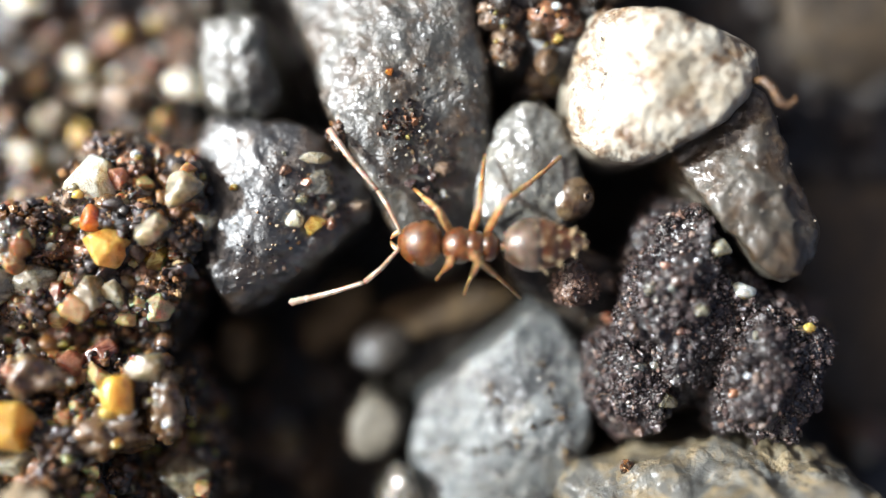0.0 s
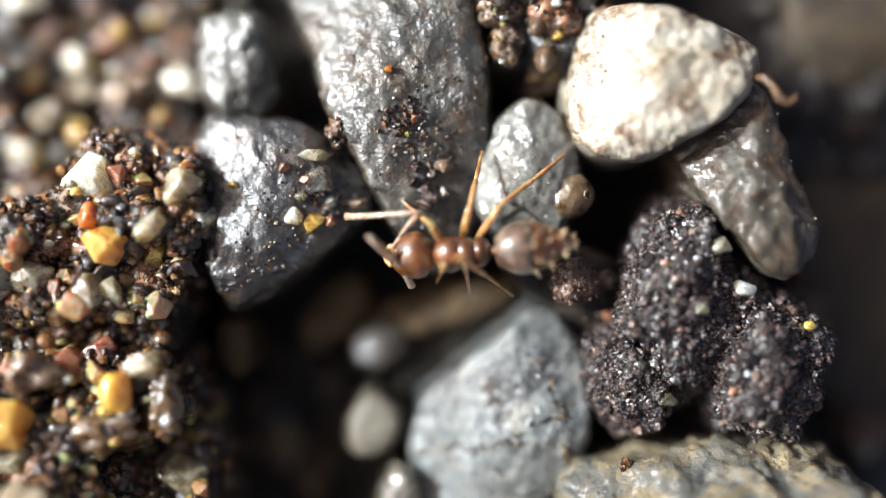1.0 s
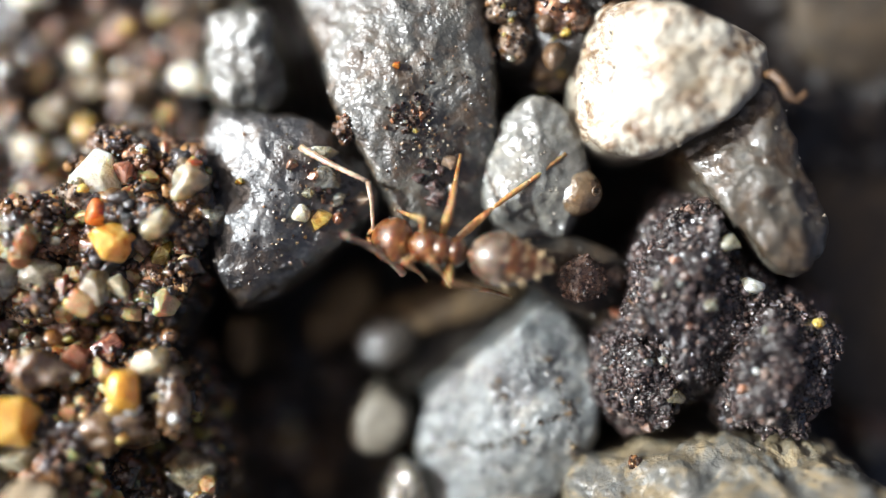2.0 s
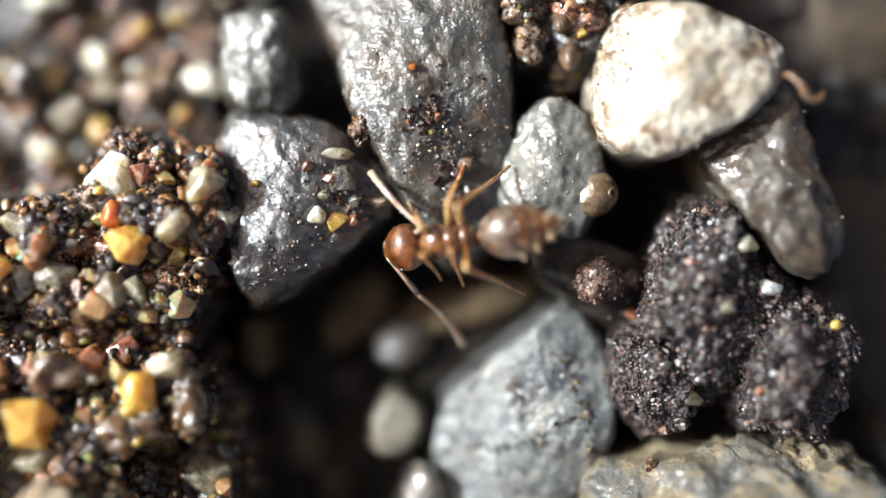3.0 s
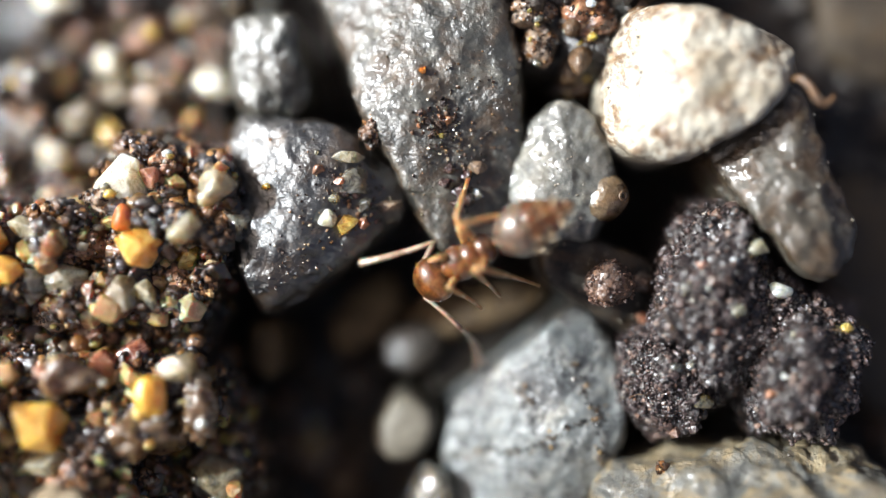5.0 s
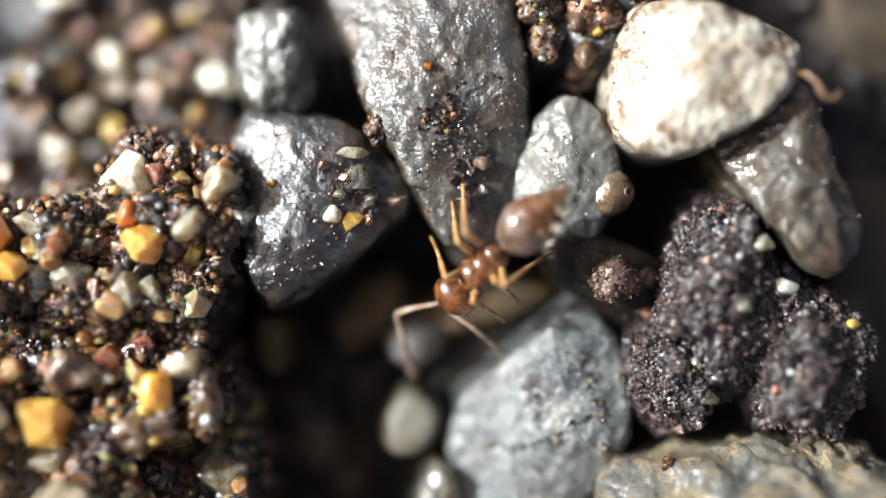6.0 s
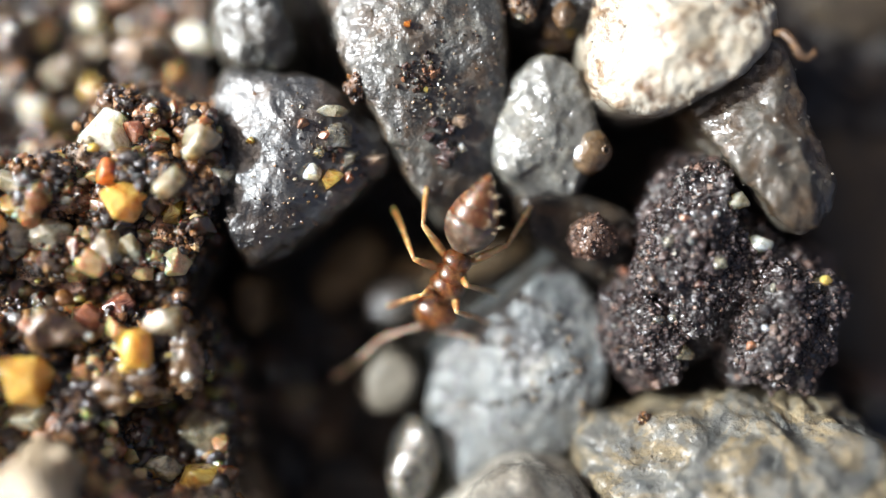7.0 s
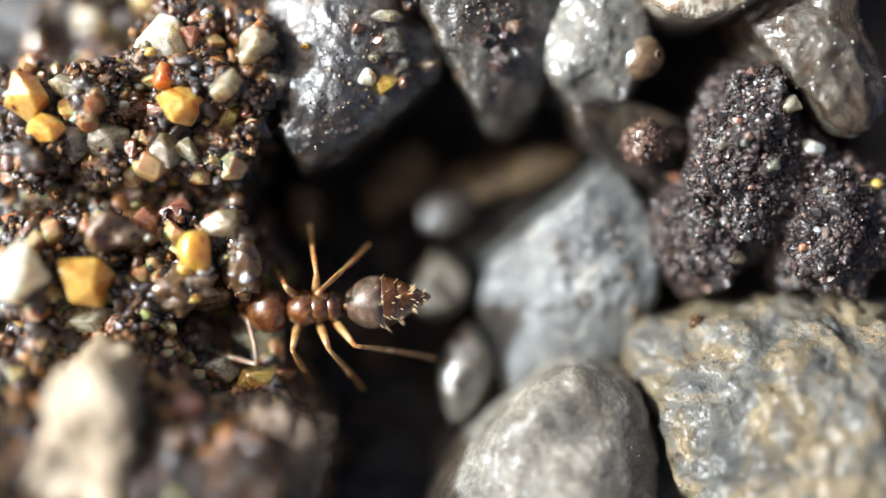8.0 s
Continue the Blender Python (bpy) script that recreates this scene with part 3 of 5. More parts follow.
# ---- the heap of wet sand and soil crumbs ----
def heap_sand():
    rnd = random.Random(11)
    dark, glass, crumbs = [], [], []
    for i in range(9000):
        x, y = rnd.uniform(-9.6, -3.6), rnd.uniform(-8.6, 5.2)
        z = soil_z(x, y)
        if z < -2.3 and rnd.random() < 0.75:
            continue
        r = min(0.025 + rnd.expovariate(24.0), 0.20)
        if y > 1.9 and rnd.random() < 0.4:
            continue
        (glass if rnd.random() < 0.12 else dark).append((x, y, z + r * 0.3, r))
    for i in range(260):
        x, y = rnd.uniform(-9.4, -4.3), rnd.uniform(-8.2, 5.0)
        z = soil_z(x, y)
        if z < -1.9:
            continue
        n = rnd.randint(40, 75)
        R = rnd.uniform(0.14, 0.42)
        for k in range(n):
            a, e = rnd.uniform(0, 6.28), rnd.uniform(0, 1.4)
            d = R * rnd.uniform(0.5, 1.0)
            r = R * rnd.uniform(0.07, 0.24)
            crumbs.append((x + d * math.cos(a) * math.cos(e), y + d * math.sin(a) * math.cos(e), z + d * math.sin(e) * 0.9, r))
    scatter("sand", [p for p in dark if p[3] > 0.11], M_SAND, label="loose wet brown and dark sand grains on soil", category="sand", seed=3, detail=2)
    scatter("fine_sand", [p for p in dark if p[3] <= 0.11], M_SAND, label="fine dark wet sand between larger grains", category="sand", seed=8)
    scatter("glassy_sand", glass, M_GLASSY, label="loose clear and yellow quartz sand on soil", category="sand", seed=4, detail=2)
    crystals = []
    for i in range(2400):
        x, y = rnd.uniform(-9.4, -4.2), rnd.uniform(-8.2, 5.0)
        z = soil_z(x, y)
        if z < -2.4 or (y > 1.9 and rnd.random() < 0.9) or noise.noise(Vector((x * 0.9, y * 0.9, 4.0))) < -0.30:
            continue
        r = 0.08 + 0.19 * rnd.random() ** 2.0
        crystals.append((x, y, z + r * rnd.uniform(0.0, 0.5), r))
    scatter("quartz_grains", crystals, M_CRYSTAL, label="packed amber, rusty and clear quartz grains in wet soil", category="sand", seed=12, detail=3)
    scatter("soil_crumbs", crumbs, M_LUMP, label="small clustered crumbs of rusty brown wet soil", category="soil", seed=6)
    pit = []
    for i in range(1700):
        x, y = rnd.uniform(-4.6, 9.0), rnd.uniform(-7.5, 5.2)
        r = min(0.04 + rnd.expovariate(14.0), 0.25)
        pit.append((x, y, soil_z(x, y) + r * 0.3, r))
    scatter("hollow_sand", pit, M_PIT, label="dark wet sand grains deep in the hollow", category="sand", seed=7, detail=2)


M_CRYSTAL = sandy("amber_and_rusty_quartz", [(0.0, (0.02, 0.008, 0.003)), (0.34, (0.07, 0.030, 0.010)), (0.54, (0.25, 0.105, 0.032)), (0.70, (0.50, 0.24, 0.070)), (0.83, (0.64, 0.43, 0.18)), (0.93, (0.84, 0.46, 0.10)), (1.0, (0.82, 0.70, 0.48))], 0.15, 0.35, 0.07, 0.9)
M_CRYSTAL.node_tree.nodes["Principled BSDF"].inputs["Subsurface Weight"].default_value = 0.8
M_CRYSTAL.node_tree.nodes["Principled BSDF"].inputs["Subsurface Scale"].default_value = 0.5 * MM
M_LUMP = sandy("rusty_lumps", [(0.0, (0.012, 0.005, 0.002)), (0.5, (0.050, 0.020, 0.006)), (0.8, (0.20, 0.078, 0.02)), (0.95, (0.36, 0.17, 0.055)), (1.0, (0.60, 0.40, 0.18))], 0.15, 0.2)
M_HUM1 = crumbly("dark_red_crumb", (0.012, 0.005, 0.004), (0.036, 0.013, 0.010), (0.14, 0.06, 0.04), 0.15, 9.0, 0.06)
heap_sand()

WHITE_LABEL = "bright cream-white grain on wet sand"
CLEAR_LABEL = "clear glassy quartz grain on wet sand"
ORANGE_LABEL = "orange quartz grain on wet sand"
YELLOW_LABEL = "opaque yellow grain on wet sand"
PINK_LABEL = "pinkish red grain on wet sand"
CRUMB_LABEL = "rusty brown crumb of wet soil"


def sand_grains():
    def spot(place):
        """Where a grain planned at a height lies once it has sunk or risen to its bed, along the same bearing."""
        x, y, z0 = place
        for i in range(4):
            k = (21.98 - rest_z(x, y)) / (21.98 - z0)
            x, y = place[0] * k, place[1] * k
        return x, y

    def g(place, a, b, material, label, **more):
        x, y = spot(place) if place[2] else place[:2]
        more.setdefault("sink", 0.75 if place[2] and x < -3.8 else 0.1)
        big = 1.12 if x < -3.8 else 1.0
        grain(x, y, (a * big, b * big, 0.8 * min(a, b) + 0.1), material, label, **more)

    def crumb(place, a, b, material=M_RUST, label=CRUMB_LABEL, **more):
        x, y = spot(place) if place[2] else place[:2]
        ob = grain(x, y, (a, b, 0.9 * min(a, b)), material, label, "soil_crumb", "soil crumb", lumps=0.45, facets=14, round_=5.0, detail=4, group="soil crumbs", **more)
        rnd = random.Random(SEED[0])
        tops = [v for v in ob.data.vertices if v.normal.z > 0.25]
        for mat in rnd.sample((M_CLEAR, M_SMOKY, M_AMBER, M_ORANGE, M_PINK, M_CREAM), 2 if a < 0.35 else 4):
            v, q = rnd.choice(tops), rnd.uniform(0.15, 0.32) * min(a, b)
            bit = new("grain", mesh_of("grain", grain_mesh((q, q * 0.8, q * 0.75), rnd.randint(0, 9999), 8, 2), mat))
            bit.parent = ob
            bit.location = v.co + v.normal * (q * 0.3 * MM)
        places = [(v.co.x / MM, v.co.y / MM, v.co.z / MM, 0.012 + 0.05 * rnd.random() ** 2.5) for v in rnd.sample(tops, min(30 if material is M_GEL else 90, len(tops)))]
        scatter("crust", places, M_LUMP, seed=SEED[0]).parent = ob

    g((-6.14, 1.20, 0.30), 0.50, 0.54, M_CREAM, WHITE_LABEL, rz=20, facets=7)
    g((-5.69, 1.23, 0.40), 0.27, 0.24, M_PINK, "brownish pink glassy grain on a white grain")
    g((-5.85, 1.97, 0.10), 0.22, 0.20, M_AMBER, "small yellow quartz grain on wet sand")
    g((-6.14, 0.55, 0.50), 0.24, 0.22, M_RED, "small round red-orange grain on wet sand", round_=4)
    g((-5.79, 0.05, 0.60), 0.43, 0.39, M_ORANGE, ORANGE_LABEL, rz=-15, facets=8, round_=16)
    g((-5.72, -0.86, 0.55), 0.31, 0.33, M_CLEAR, "clear pale yellow quartz grain on wet sand", rz=10, facets=6)
    g((-5.14, 0.33, 0.40), 0.33, 0.29, M_CLEAR, CLEAR_LABEL, rz=40, facets=7, round_=14)
    g((-4.61, 1.07, 0.15), 0.31, 0.30, M_CLEAR, CLEAR_LABEL, round_=5)
    g((-4.41, 0.47, 0.00), 0.43, 0.29, M_SMOKY, "greyish glassy quartz grain on wet sand", rz=-30)
    g((-7.57, 0.32, 0.90), 0.49, 0.29, M_CLEAR, "clear bright quartz splinter on wet sand", rz=-18, facets=7, round_=14)
    g((-7.54, -0.55, 1.00), 0.39, 0.51, M_CLEAR, "large clear quartz grain on wet sand", rz=15)
    g((-8.06, -0.38, 0.90), 0.35, 0.31, M_ORANGE, ORANGE_LABEL)
    g((-8.44, 0.21, 0.70), 0.41, 0.45, M_ORANGE, ORANGE_LABEL, rz=30)
    g((-7.05, -0.58, 0.70), 0.43, 0.49, M_SMOKY, "greyish glassy quartz grain on wet sand", rz=35)
    g((-6.20, -0.79, 0.40), 0.37, 0.35, M_SMOKY, "greyish glassy quartz grain on wet sand", rz=5)
    g((-5.07, -0.14, 0.30), 0.27, 0.20, M_AMBER, "small amber quartz grain on wet sand", rz=60)
    crumb((-6.84, 0.09, 0.60), 0.51, 0.37)
    crumb((-5.19, -0.51, 0.30), 0.45, 0.35, rz=-40)
    crumb((-6.62, -1.41, 0.50), 0.47, 0.33)
    crumb((-7.34, -1.18, 0.60), 0.47, 0.35, M_BUFF)
    crumb((-6.56, 0.92, 0.20), 0.51, 0.41, M_BUFF)
    crumb((-5.48, 0.66, 0.30), 0.33, 0.27)
    crumb((-5.53, 1.53, 0.10), 0.37, 0.33)
    crumb((-5.03, 1.77, -0.10), 0.24, 0.20)
    crumb((-5.40, 2.31, -0.30), 0.31, 0.27)
    g((-6.36, -2.00, 1.00), 0.31, 0.28, M_PINK, PINK_LABEL)
    g((-5.77, -1.80, 1.00), 0.35, 0.27, M_PINK, PINK_LABEL, rz=-20)
    g((-5.05, -2.03, 0.90), 0.39, 0.37, M_CLEAR, "clear yellowish quartz grain on wet sand", rz=-25, facets=6)
    g((-5.48, -2.47, 1.30), 0.28, 0.41, M_YOLK, YELLOW_LABEL, rz=5, round_=5)
    crumb((-5.81, -3.12, 0.90), 0.72, 0.62, M_GEL, sink=0.6, label= "wet dark brown crumb of soil under a yellow grain")
    crumb((-4.83, -2.78, 0.50), 0.43, 0.61, M_GEL, sink=0.5, label= "wet dark brown crumb of soil")
    g((-7.24, -2.93, 1.40), 0.55, 0.43, M_YOLK, "large orange-yellow grain, bright in the sun", rz=-20, facets=7)
    g((-8.37, -2.81, 1.40), 0.53, 0.59, M_CREAM, WHITE_LABEL)
    g((-4.50, -3.98, 0.40), 0.53, 0.47, M_SMOKY, "greyish glassy quartz grain on wet sand")
    g((-4.68, -4.18, 0.60), 0.20, 0.17, M_CREAM, "small tan grain stuck on a glassy grain")
    crumb((-7.09, -2.14, 0.90), 0.55, 0.49, M_GEL, sink=0.5, label= "wet dark brown crumb of soil")
    crumb((-6.79, -3.85, 1.20), 0.55, 0.43, M_RUST)
    g((-7.27, -3.61, 1.20), 0.45, 0.39, M_CLEAR, CLEAR_LABEL, rz=25)
    g((-5.18, -4.59, 1.10), 0.37, 0.29, M_CLEAR, "clear yellowish quartz grain on wet sand")
    g((-4.54, -4.83, 0.90), 0.43, 0.35, M_AMBER, "pale yellow grain on wet sand")
    g((-5.73, -5.25, 1.20), 0.35, 0.31, M_PINK, PINK_LABEL)
    g((-3.88, -4.64, 0.20), 0.27, 0.22, M_CLEAR, CLEAR_LABEL)
    g((-4.42, -3.31, 0.30), 0.22, 0.18, M_AMBER, "small amber quartz grain on wet sand")
    # behind the heap, out of the sharp zone
    g((-7.46, 1.70, -0.10), 0.35, 0.37, M_CREAM, WHITE_LABEL)
    g((-6.89, 1.65, -0.10), 0.33, 0.35, M_CREAM, "pale beige grain on wet sand")
    g((-6.59, 2.09, -0.40), 0.31, 0.27, M_AMBER, "dull yellowish grain on wet sand")
    g((-7.17, 2.37, -0.60), 0.51, 0.37, M_SMOKY, "greyish glassy quartz grain on wet sand")
    g((-6.73, 3.45, -0.80), 0.33, 0.31, M_CREAM, WHITE_LABEL)
    g((-6.55, 2.92, -0.80), 0.37, 0.31, M_SMOKY, "greyish glassy quartz grain on wet sand")
    g((-5.89, 2.75, -0.70), 0.47, 0.35, M_BUFF, "gritty buff crumb on wet sand")
    g((-4.78, 3.02, -0.80), 0.43, 0.29, M_CREAM, "pale beige grain on wet sand", rz=-20)
    g((-7.78, 4.64, -0.70), 0.63, 0.39, M_CREAM, WHITE_LABEL, rz=-10)
    crumb((-7.27, 3.94, -0.90), 0.57, 0.51)
    crumb((-6.04, 3.94, -0.90), 0.65, 0.57, M_RUST)
    crumb((-5.14, 4.26, -0.90), 0.57, 0.45, M_BUFF)
    crumb((-5.57, 3.41, -0.90), 0.53, 0.45, M_CRUMB, "wet dark brown crumb of soil")
    crumb((-4.93, 3.73, -0.90), 0.41, 0.41, M_RUST)
    crumb((-8.12, 3.09, -0.90), 0.51, 0.51, M_CRUMB, "wet dark brown crumb of soil")
    g((-3.87, 4.53, -0.90), 0.31, 0.22, M_CREAM, "pale beige grain on wet sand")
    # on the slate stone
    g((-2.35, 1.66, -0.20), 0.35, 0.15, M_CLEAR, "pale yellow grain stuck to a wet stone", rz=-8)
    g((-2.22, 1.19, -0.20), 0.39, 0.28, M_ICE, "glassy grain stuck to a wet stone", rz=15)
    g((-2.02, 0.80, -0.20), 0.20, 0.14, M_ICE, "small glassy grain stuck to a wet stone", rz=60)
    g((-2.58, 0.90, -0.20), 0.15, 0.12, M_CLEAR, "small clear grain stuck to a wet stone", rz=20)
    g((-2.05, 0.45, -0.20), 0.16, 0.12, M_PINK, "small reddish grain stuck to a wet stone", rz=75)
    g((-2.86, 1.42, -0.20), 0.12, 0.09, M_RUST, "small rusty crumb stuck to a wet stone", round_=5)
    g((-2.68, 0.55, -0.20), 0.20, 0.19, M_CREAM, "small cream grain stuck to a wet stone", round_=4)
    g((-2.35, 0.44, -0.20), 0.27, 0.18, M_ORANGE, "small orange grain stuck to a wet stone", rz=40)
    g((-2.45, 1.22, -0.10), 0.14, 0.11, M_PINK, "small pink grain stuck to a wet stone")
    g((-3.82, 1.13, 0.00), 0.09, 0.08, M_ORANGE, "tiny orange grain stuck to a wet stone")
    g((-1.61, 0.78, -0.50), 0.34, 0.13, M_BUFF, "thin buff flake at the stone's tip", rz=8)
    crumb((-1.92, 2.15, -0.50), 0.27, 0.35, M_CRUMB, "wet dark brown crumb wedged between two stones")
    # on the large blue-grey stone
    g((-0.98, 3.26, -0.40), 0.09, 0.08, M_RED, "tiny bright red grain on a wet stone")
    g((-0.64, 2.06, -0.40), 0.07, 0.07, M_AMBER, "tiny yellow grain on a wet stone")
    g((0.01, 1.00, -0.50), 0.13, 0.12, M_CREAM, "small cream grain on a wet stone")
    g((0.01, 1.49, -0.50), 0.22, 0.17, M_BUFF, "small buff crumb on a wet stone")
    for x, y, r in ((-0.30, 0.78, 15.00), (-0.29, 1.05, 13.00), (-0.18, 0.87, 14.00), (-0.29, 0.80, 14.00), (-0.26, 0.99, 12.00), (-0.15, 0.91, 13.00), (-0.57, 1.20, 11.00), (-0.18, 1.34, 10.00), (-0.49, 1.45, 10.00), (-0.32, 1.06, 12.00)):
        g((x, y, 0), r * 0.0135, r * 0.012, M_HUM1, "tiny dark reddish crumb stuck to a wet stone")
    # grit caught on the two dark stones
    rnd = random.Random(77)
    for i in range(84):
        if i < 30:
            x, y = rnd.gauss(-2.25, 0.32), rnd.gauss(1.05, 0.36)
        else:
            x, y = rnd.gauss(-0.68, 0.24), rnd.gauss(2.36, 0.20)
        q = 0.035 + 0.075 * rnd.random() ** 1.5
        mat, text = rnd.choice(((M_HUM1, "tiny dark reddish crumb stuck to a wet stone"), (M_HUM1, "tiny dark reddish crumb stuck to a wet stone"), (M_HUM1, "tiny dark reddish crumb stuck to a wet stone"), (M_CRUMB, "tiny dark brown crumb stuck to a wet stone"), (M_SMOKY, "tiny glassy brown grain stuck to a wet stone"), (M_CLEAR, "tiny clear grain stuck to a wet stone"), (M_RUST, "tiny rusty crumb stuck to a wet stone")))
        g((x, y, 0), q, q * rnd.uniform(0.6, 1.0), mat, text, rz=rnd.uniform(0, 180), detail=2, sink=-0.15)
    # dull crumbs at the back of the heap
    for x, y in ((-7.7, 2.4), (-6.0, 3.3), (-7.2, 3.0), (-5.5, 2.6), (-6.8, 4.3), (-5.0, 3.5)):
        crumb((x, y, -1.6), rnd.uniform(0.28, 0.5), rnd.uniform(0.25, 0.4), rnd.choice((M_RUST, M_CRUMB, M_BUFF)), "dull brown crumb of soil behind the sand heap")
    # brown crumbs beyond the stones
    crumb((1.06, 4.38, -0.70), 0.45, 0.31, M_BUFF, "gritty buff crumb of soil")
    crumb((1.15, 3.75, -0.70), 0.37, 0.47, M_BUFF, "gritty buff crumb of soil")
    crumb((2.04, 4.22, -0.70), 0.59, 0.57, M_RUST, "rough reddish brown crumb of soil")
    crumb((1.95, 3.19, -1.60), 0.47, 0.31, M_CRUMB, "wet dark brown crumb of soil")
    crumb((3.23, -3.81, 0.80), 0.13, 0.11, M_RUST, "tiny reddish brown crumb on a stone's edge")
    crumb((7.11, -1.35, -2.50), 0.61, 0.61, M_CRUMB, "wet dark brown crumb deep among stones")
    crumb((-3.3, -3.95, -2.8), 0.62, 0.55, M_BUFF, "dim brown crumb of soil deep in the hollow")
    crumb((-4.35, -3.45, -2.2), 0.34, 0.30, M_CRUMB, "wet dark brown crumb deep in the hollow")
    crumb((-2.6, -4.65, -2.8), 0.52, 0.45, M_CRUMB, "wet dark brown crumb deep in the hollow")
    crumb((-3.9, -4.9, -2.4), 0.42, 0.40, M_RUST, "rusty brown crumb deep in the hollow")
    crumb((-2.3, -2.7, -3.2), 0.36, 0.30, M_BUFF, "dim brown crumb of soil deep in the hollow")
    crumb((8.48, -3.63, -2.50), 0.82, 0.71, M_CRUMB, "wet dark brown crumb deep among stones")


sand_grains()


# ---- the dark clod of humus and the crumb beside it ----
def lobe(name, z, centre, cuts, top, bottom, parent, seed):
    bm = stone_mesh(cuts, top, bottom, round_=5.0, lumps=0.20, lump_scale=1.5, grit=0.08, grit_scale=4.5, detail=6, seed=seed, ridge=0.10)
    bm.transform(Matrix.Translation((centre[0] * MM, centre[1] * MM, z * MM)))
    ob = new(name, mesh_of(name, bm, M_CLOD))
    ob.parent = parent
    return ob


def granules_on(ob, count, small, large, seed, up=-0.1, lift=0.35):
    """Random places on the upper skin of a mesh."""
    rnd = random.Random(seed)
    vs = [v for v in ob.data.vertices if v.normal.z > up]
    out = []
    for v in rnd.sample(vs, min(count, len(vs))):
        r = small + (large - small) * rnd.random() ** 2.5
        p = v.co / MM + v.normal * (r * lift) + Vector((rnd.gauss(0, 0.02), rnd.gauss(0, 0.02), 0))
        out.append((p.x, p.y, p.z, r))
    return out


def clod():
    root = new("soil_clod")
    tagged(root, "dark humus clod of rounded lobes, wet, crusted with tiny grains", "soil clod")
    lobes = [
        lobe("lobe", -1.0, (4.19, -0.92), [(150, 1.16), (162, 1.06), (97, 1.88), (41, 1.53), (8, 1.3), (-13, 1.3), (-33, 1.5), (-128, 1.64), (-149, 1.3), (-177, 1.14)], [(0, 90, 1.45), (150, 50, 1.35), (330, 55, 1.4)], 1.9, root, 21),
        lobe("lobe", -1.2, (3.37, -2.50), [(162, 0.87), (106, 0.97), (47, 0.8), (-3, 0.77), (-69, 0.98), (-120, 0.85), (-168, 0.76)], [(0, 90, 1.15), (200, 50, 1.0)], 1.6, root, 22),
        lobe("lobe", -1.1, (5.95, -2.15), [(81, 1.44), (47, 1.34), (-3, 1.21), (-21, 1.27), (-79, 1.39), (-107, 1.41), (-171, 1.29), (159, 1.1), (167, 1.05)], [(0, 90, 1.5), (100, 55, 1.45), (330, 50, 1.4)], 1.8, root, 23),
        lobe("lobe", -1.4, (5.15, -1.30), [(80, 1.05), (30, 1.0), (-20, 1.0), (-80, 1.1), (-130, 1.0), (180, 1.0), (130, 1.0)], [(0, 90, 1.5), (60, 55, 1.4), (300, 55, 1.4)], 1.8, root, 27),
    ]
    for k, ob in enumerate(lobes):
        scatter("granule_crust", granules_on(ob, 5200, 0.013, 0.055, 40 + k, -0.1, 0.3) + granules_on(ob, 240, 0.05, 0.13, 140 + k, -0.1, 0.1), M_HUMUS, seed=50 + k).parent = root
        scatter("mineral_dust", granules_on(ob, 14, 0.02, 0.045, 60 + k, 0.2, 0.5), M_DUST, seed=70 + k).parent = root
    points, faces = [], []
    for ob in lobes:
        faces += [tuple(k + len(points) for k in p.vertices) for p in ob.data.polygons]
        points += [v.co for v in ob.data.vertices]
    bed = BVHTree.FromPolygons(points, faces)
    for (x, y, z), r, mat, text in (
        ((5.46, -0.78, 0.70), 0.20, M_CREAM, "white grain"), ((5.00, 0.01, 0.40), 0.19, M_CLEAR, "pale yellow glassy grain"), ((3.75, 0.83, 0.40), 0.10, M_CREAM, "small tan grain"),
        ((4.60, -1.10, 0.70), 0.14, M_CLEAR, "pale clear grain"), ((3.68, -0.72, 0.70), 0.12, M_ICE, "pale grey grain"), ((4.06, -0.70, 0.70), 0.10, M_ICE, "pale grey grain"),
        ((4.07, -2.78, 0.40), 0.19, M_SMOKY, "pale brown grain"), ((4.95, -2.28, 0.50), 0.13, M_ICE, "smoky grey grain"), ((6.65, -1.44, 0.40), 0.11, M_ORANGE, "orange grain"),
        ((4.53, -0.21, 0.70), 0.07, M_CREAM, "small pale grain"), ((5.59, -1.54, 0.70), 0.08, M_CLEAR, "small pale grain"), ((3.83, -2.12, 0.60), 0.10, M_ICE, "pale grey grain"),
        ((3.53, -2.12, 0.60), 0.13, M_ICE, "bluish grey grain"), ((2.87, -2.29, 0.00), 0.10, M_ICE, "bluish grey grain"), ((4.26, -1.47, 0.70), 0.11, M_PINK, "pinkish grain"),
        ((5.42, -2.25, 0.60), 0.08, M_CREAM, "small pale grain"), ((3.96, -0.29, 0.70), 0.09, M_PINK, "pinkish grain"), ((5.20, -2.58, 0.50), 0.10, M_RUST, "rusty grain"),
    ):
        hit = bed.ray_cast(Vector((x * MM, y * MM, 0.05)), Vector((0, 0, -1)))
        if hit[0] is None:
            continue
        SEED[0] += 1
        ob = new("grain", mesh_of("grain", grain_mesh((r, r * 0.85, r * 0.8), SEED[0], 8, 3), mat))
        ob.parent = root
        ob.location = hit[0] + Vector((0, 0, r * 0.35 * MM))
        tagged(ob, text)
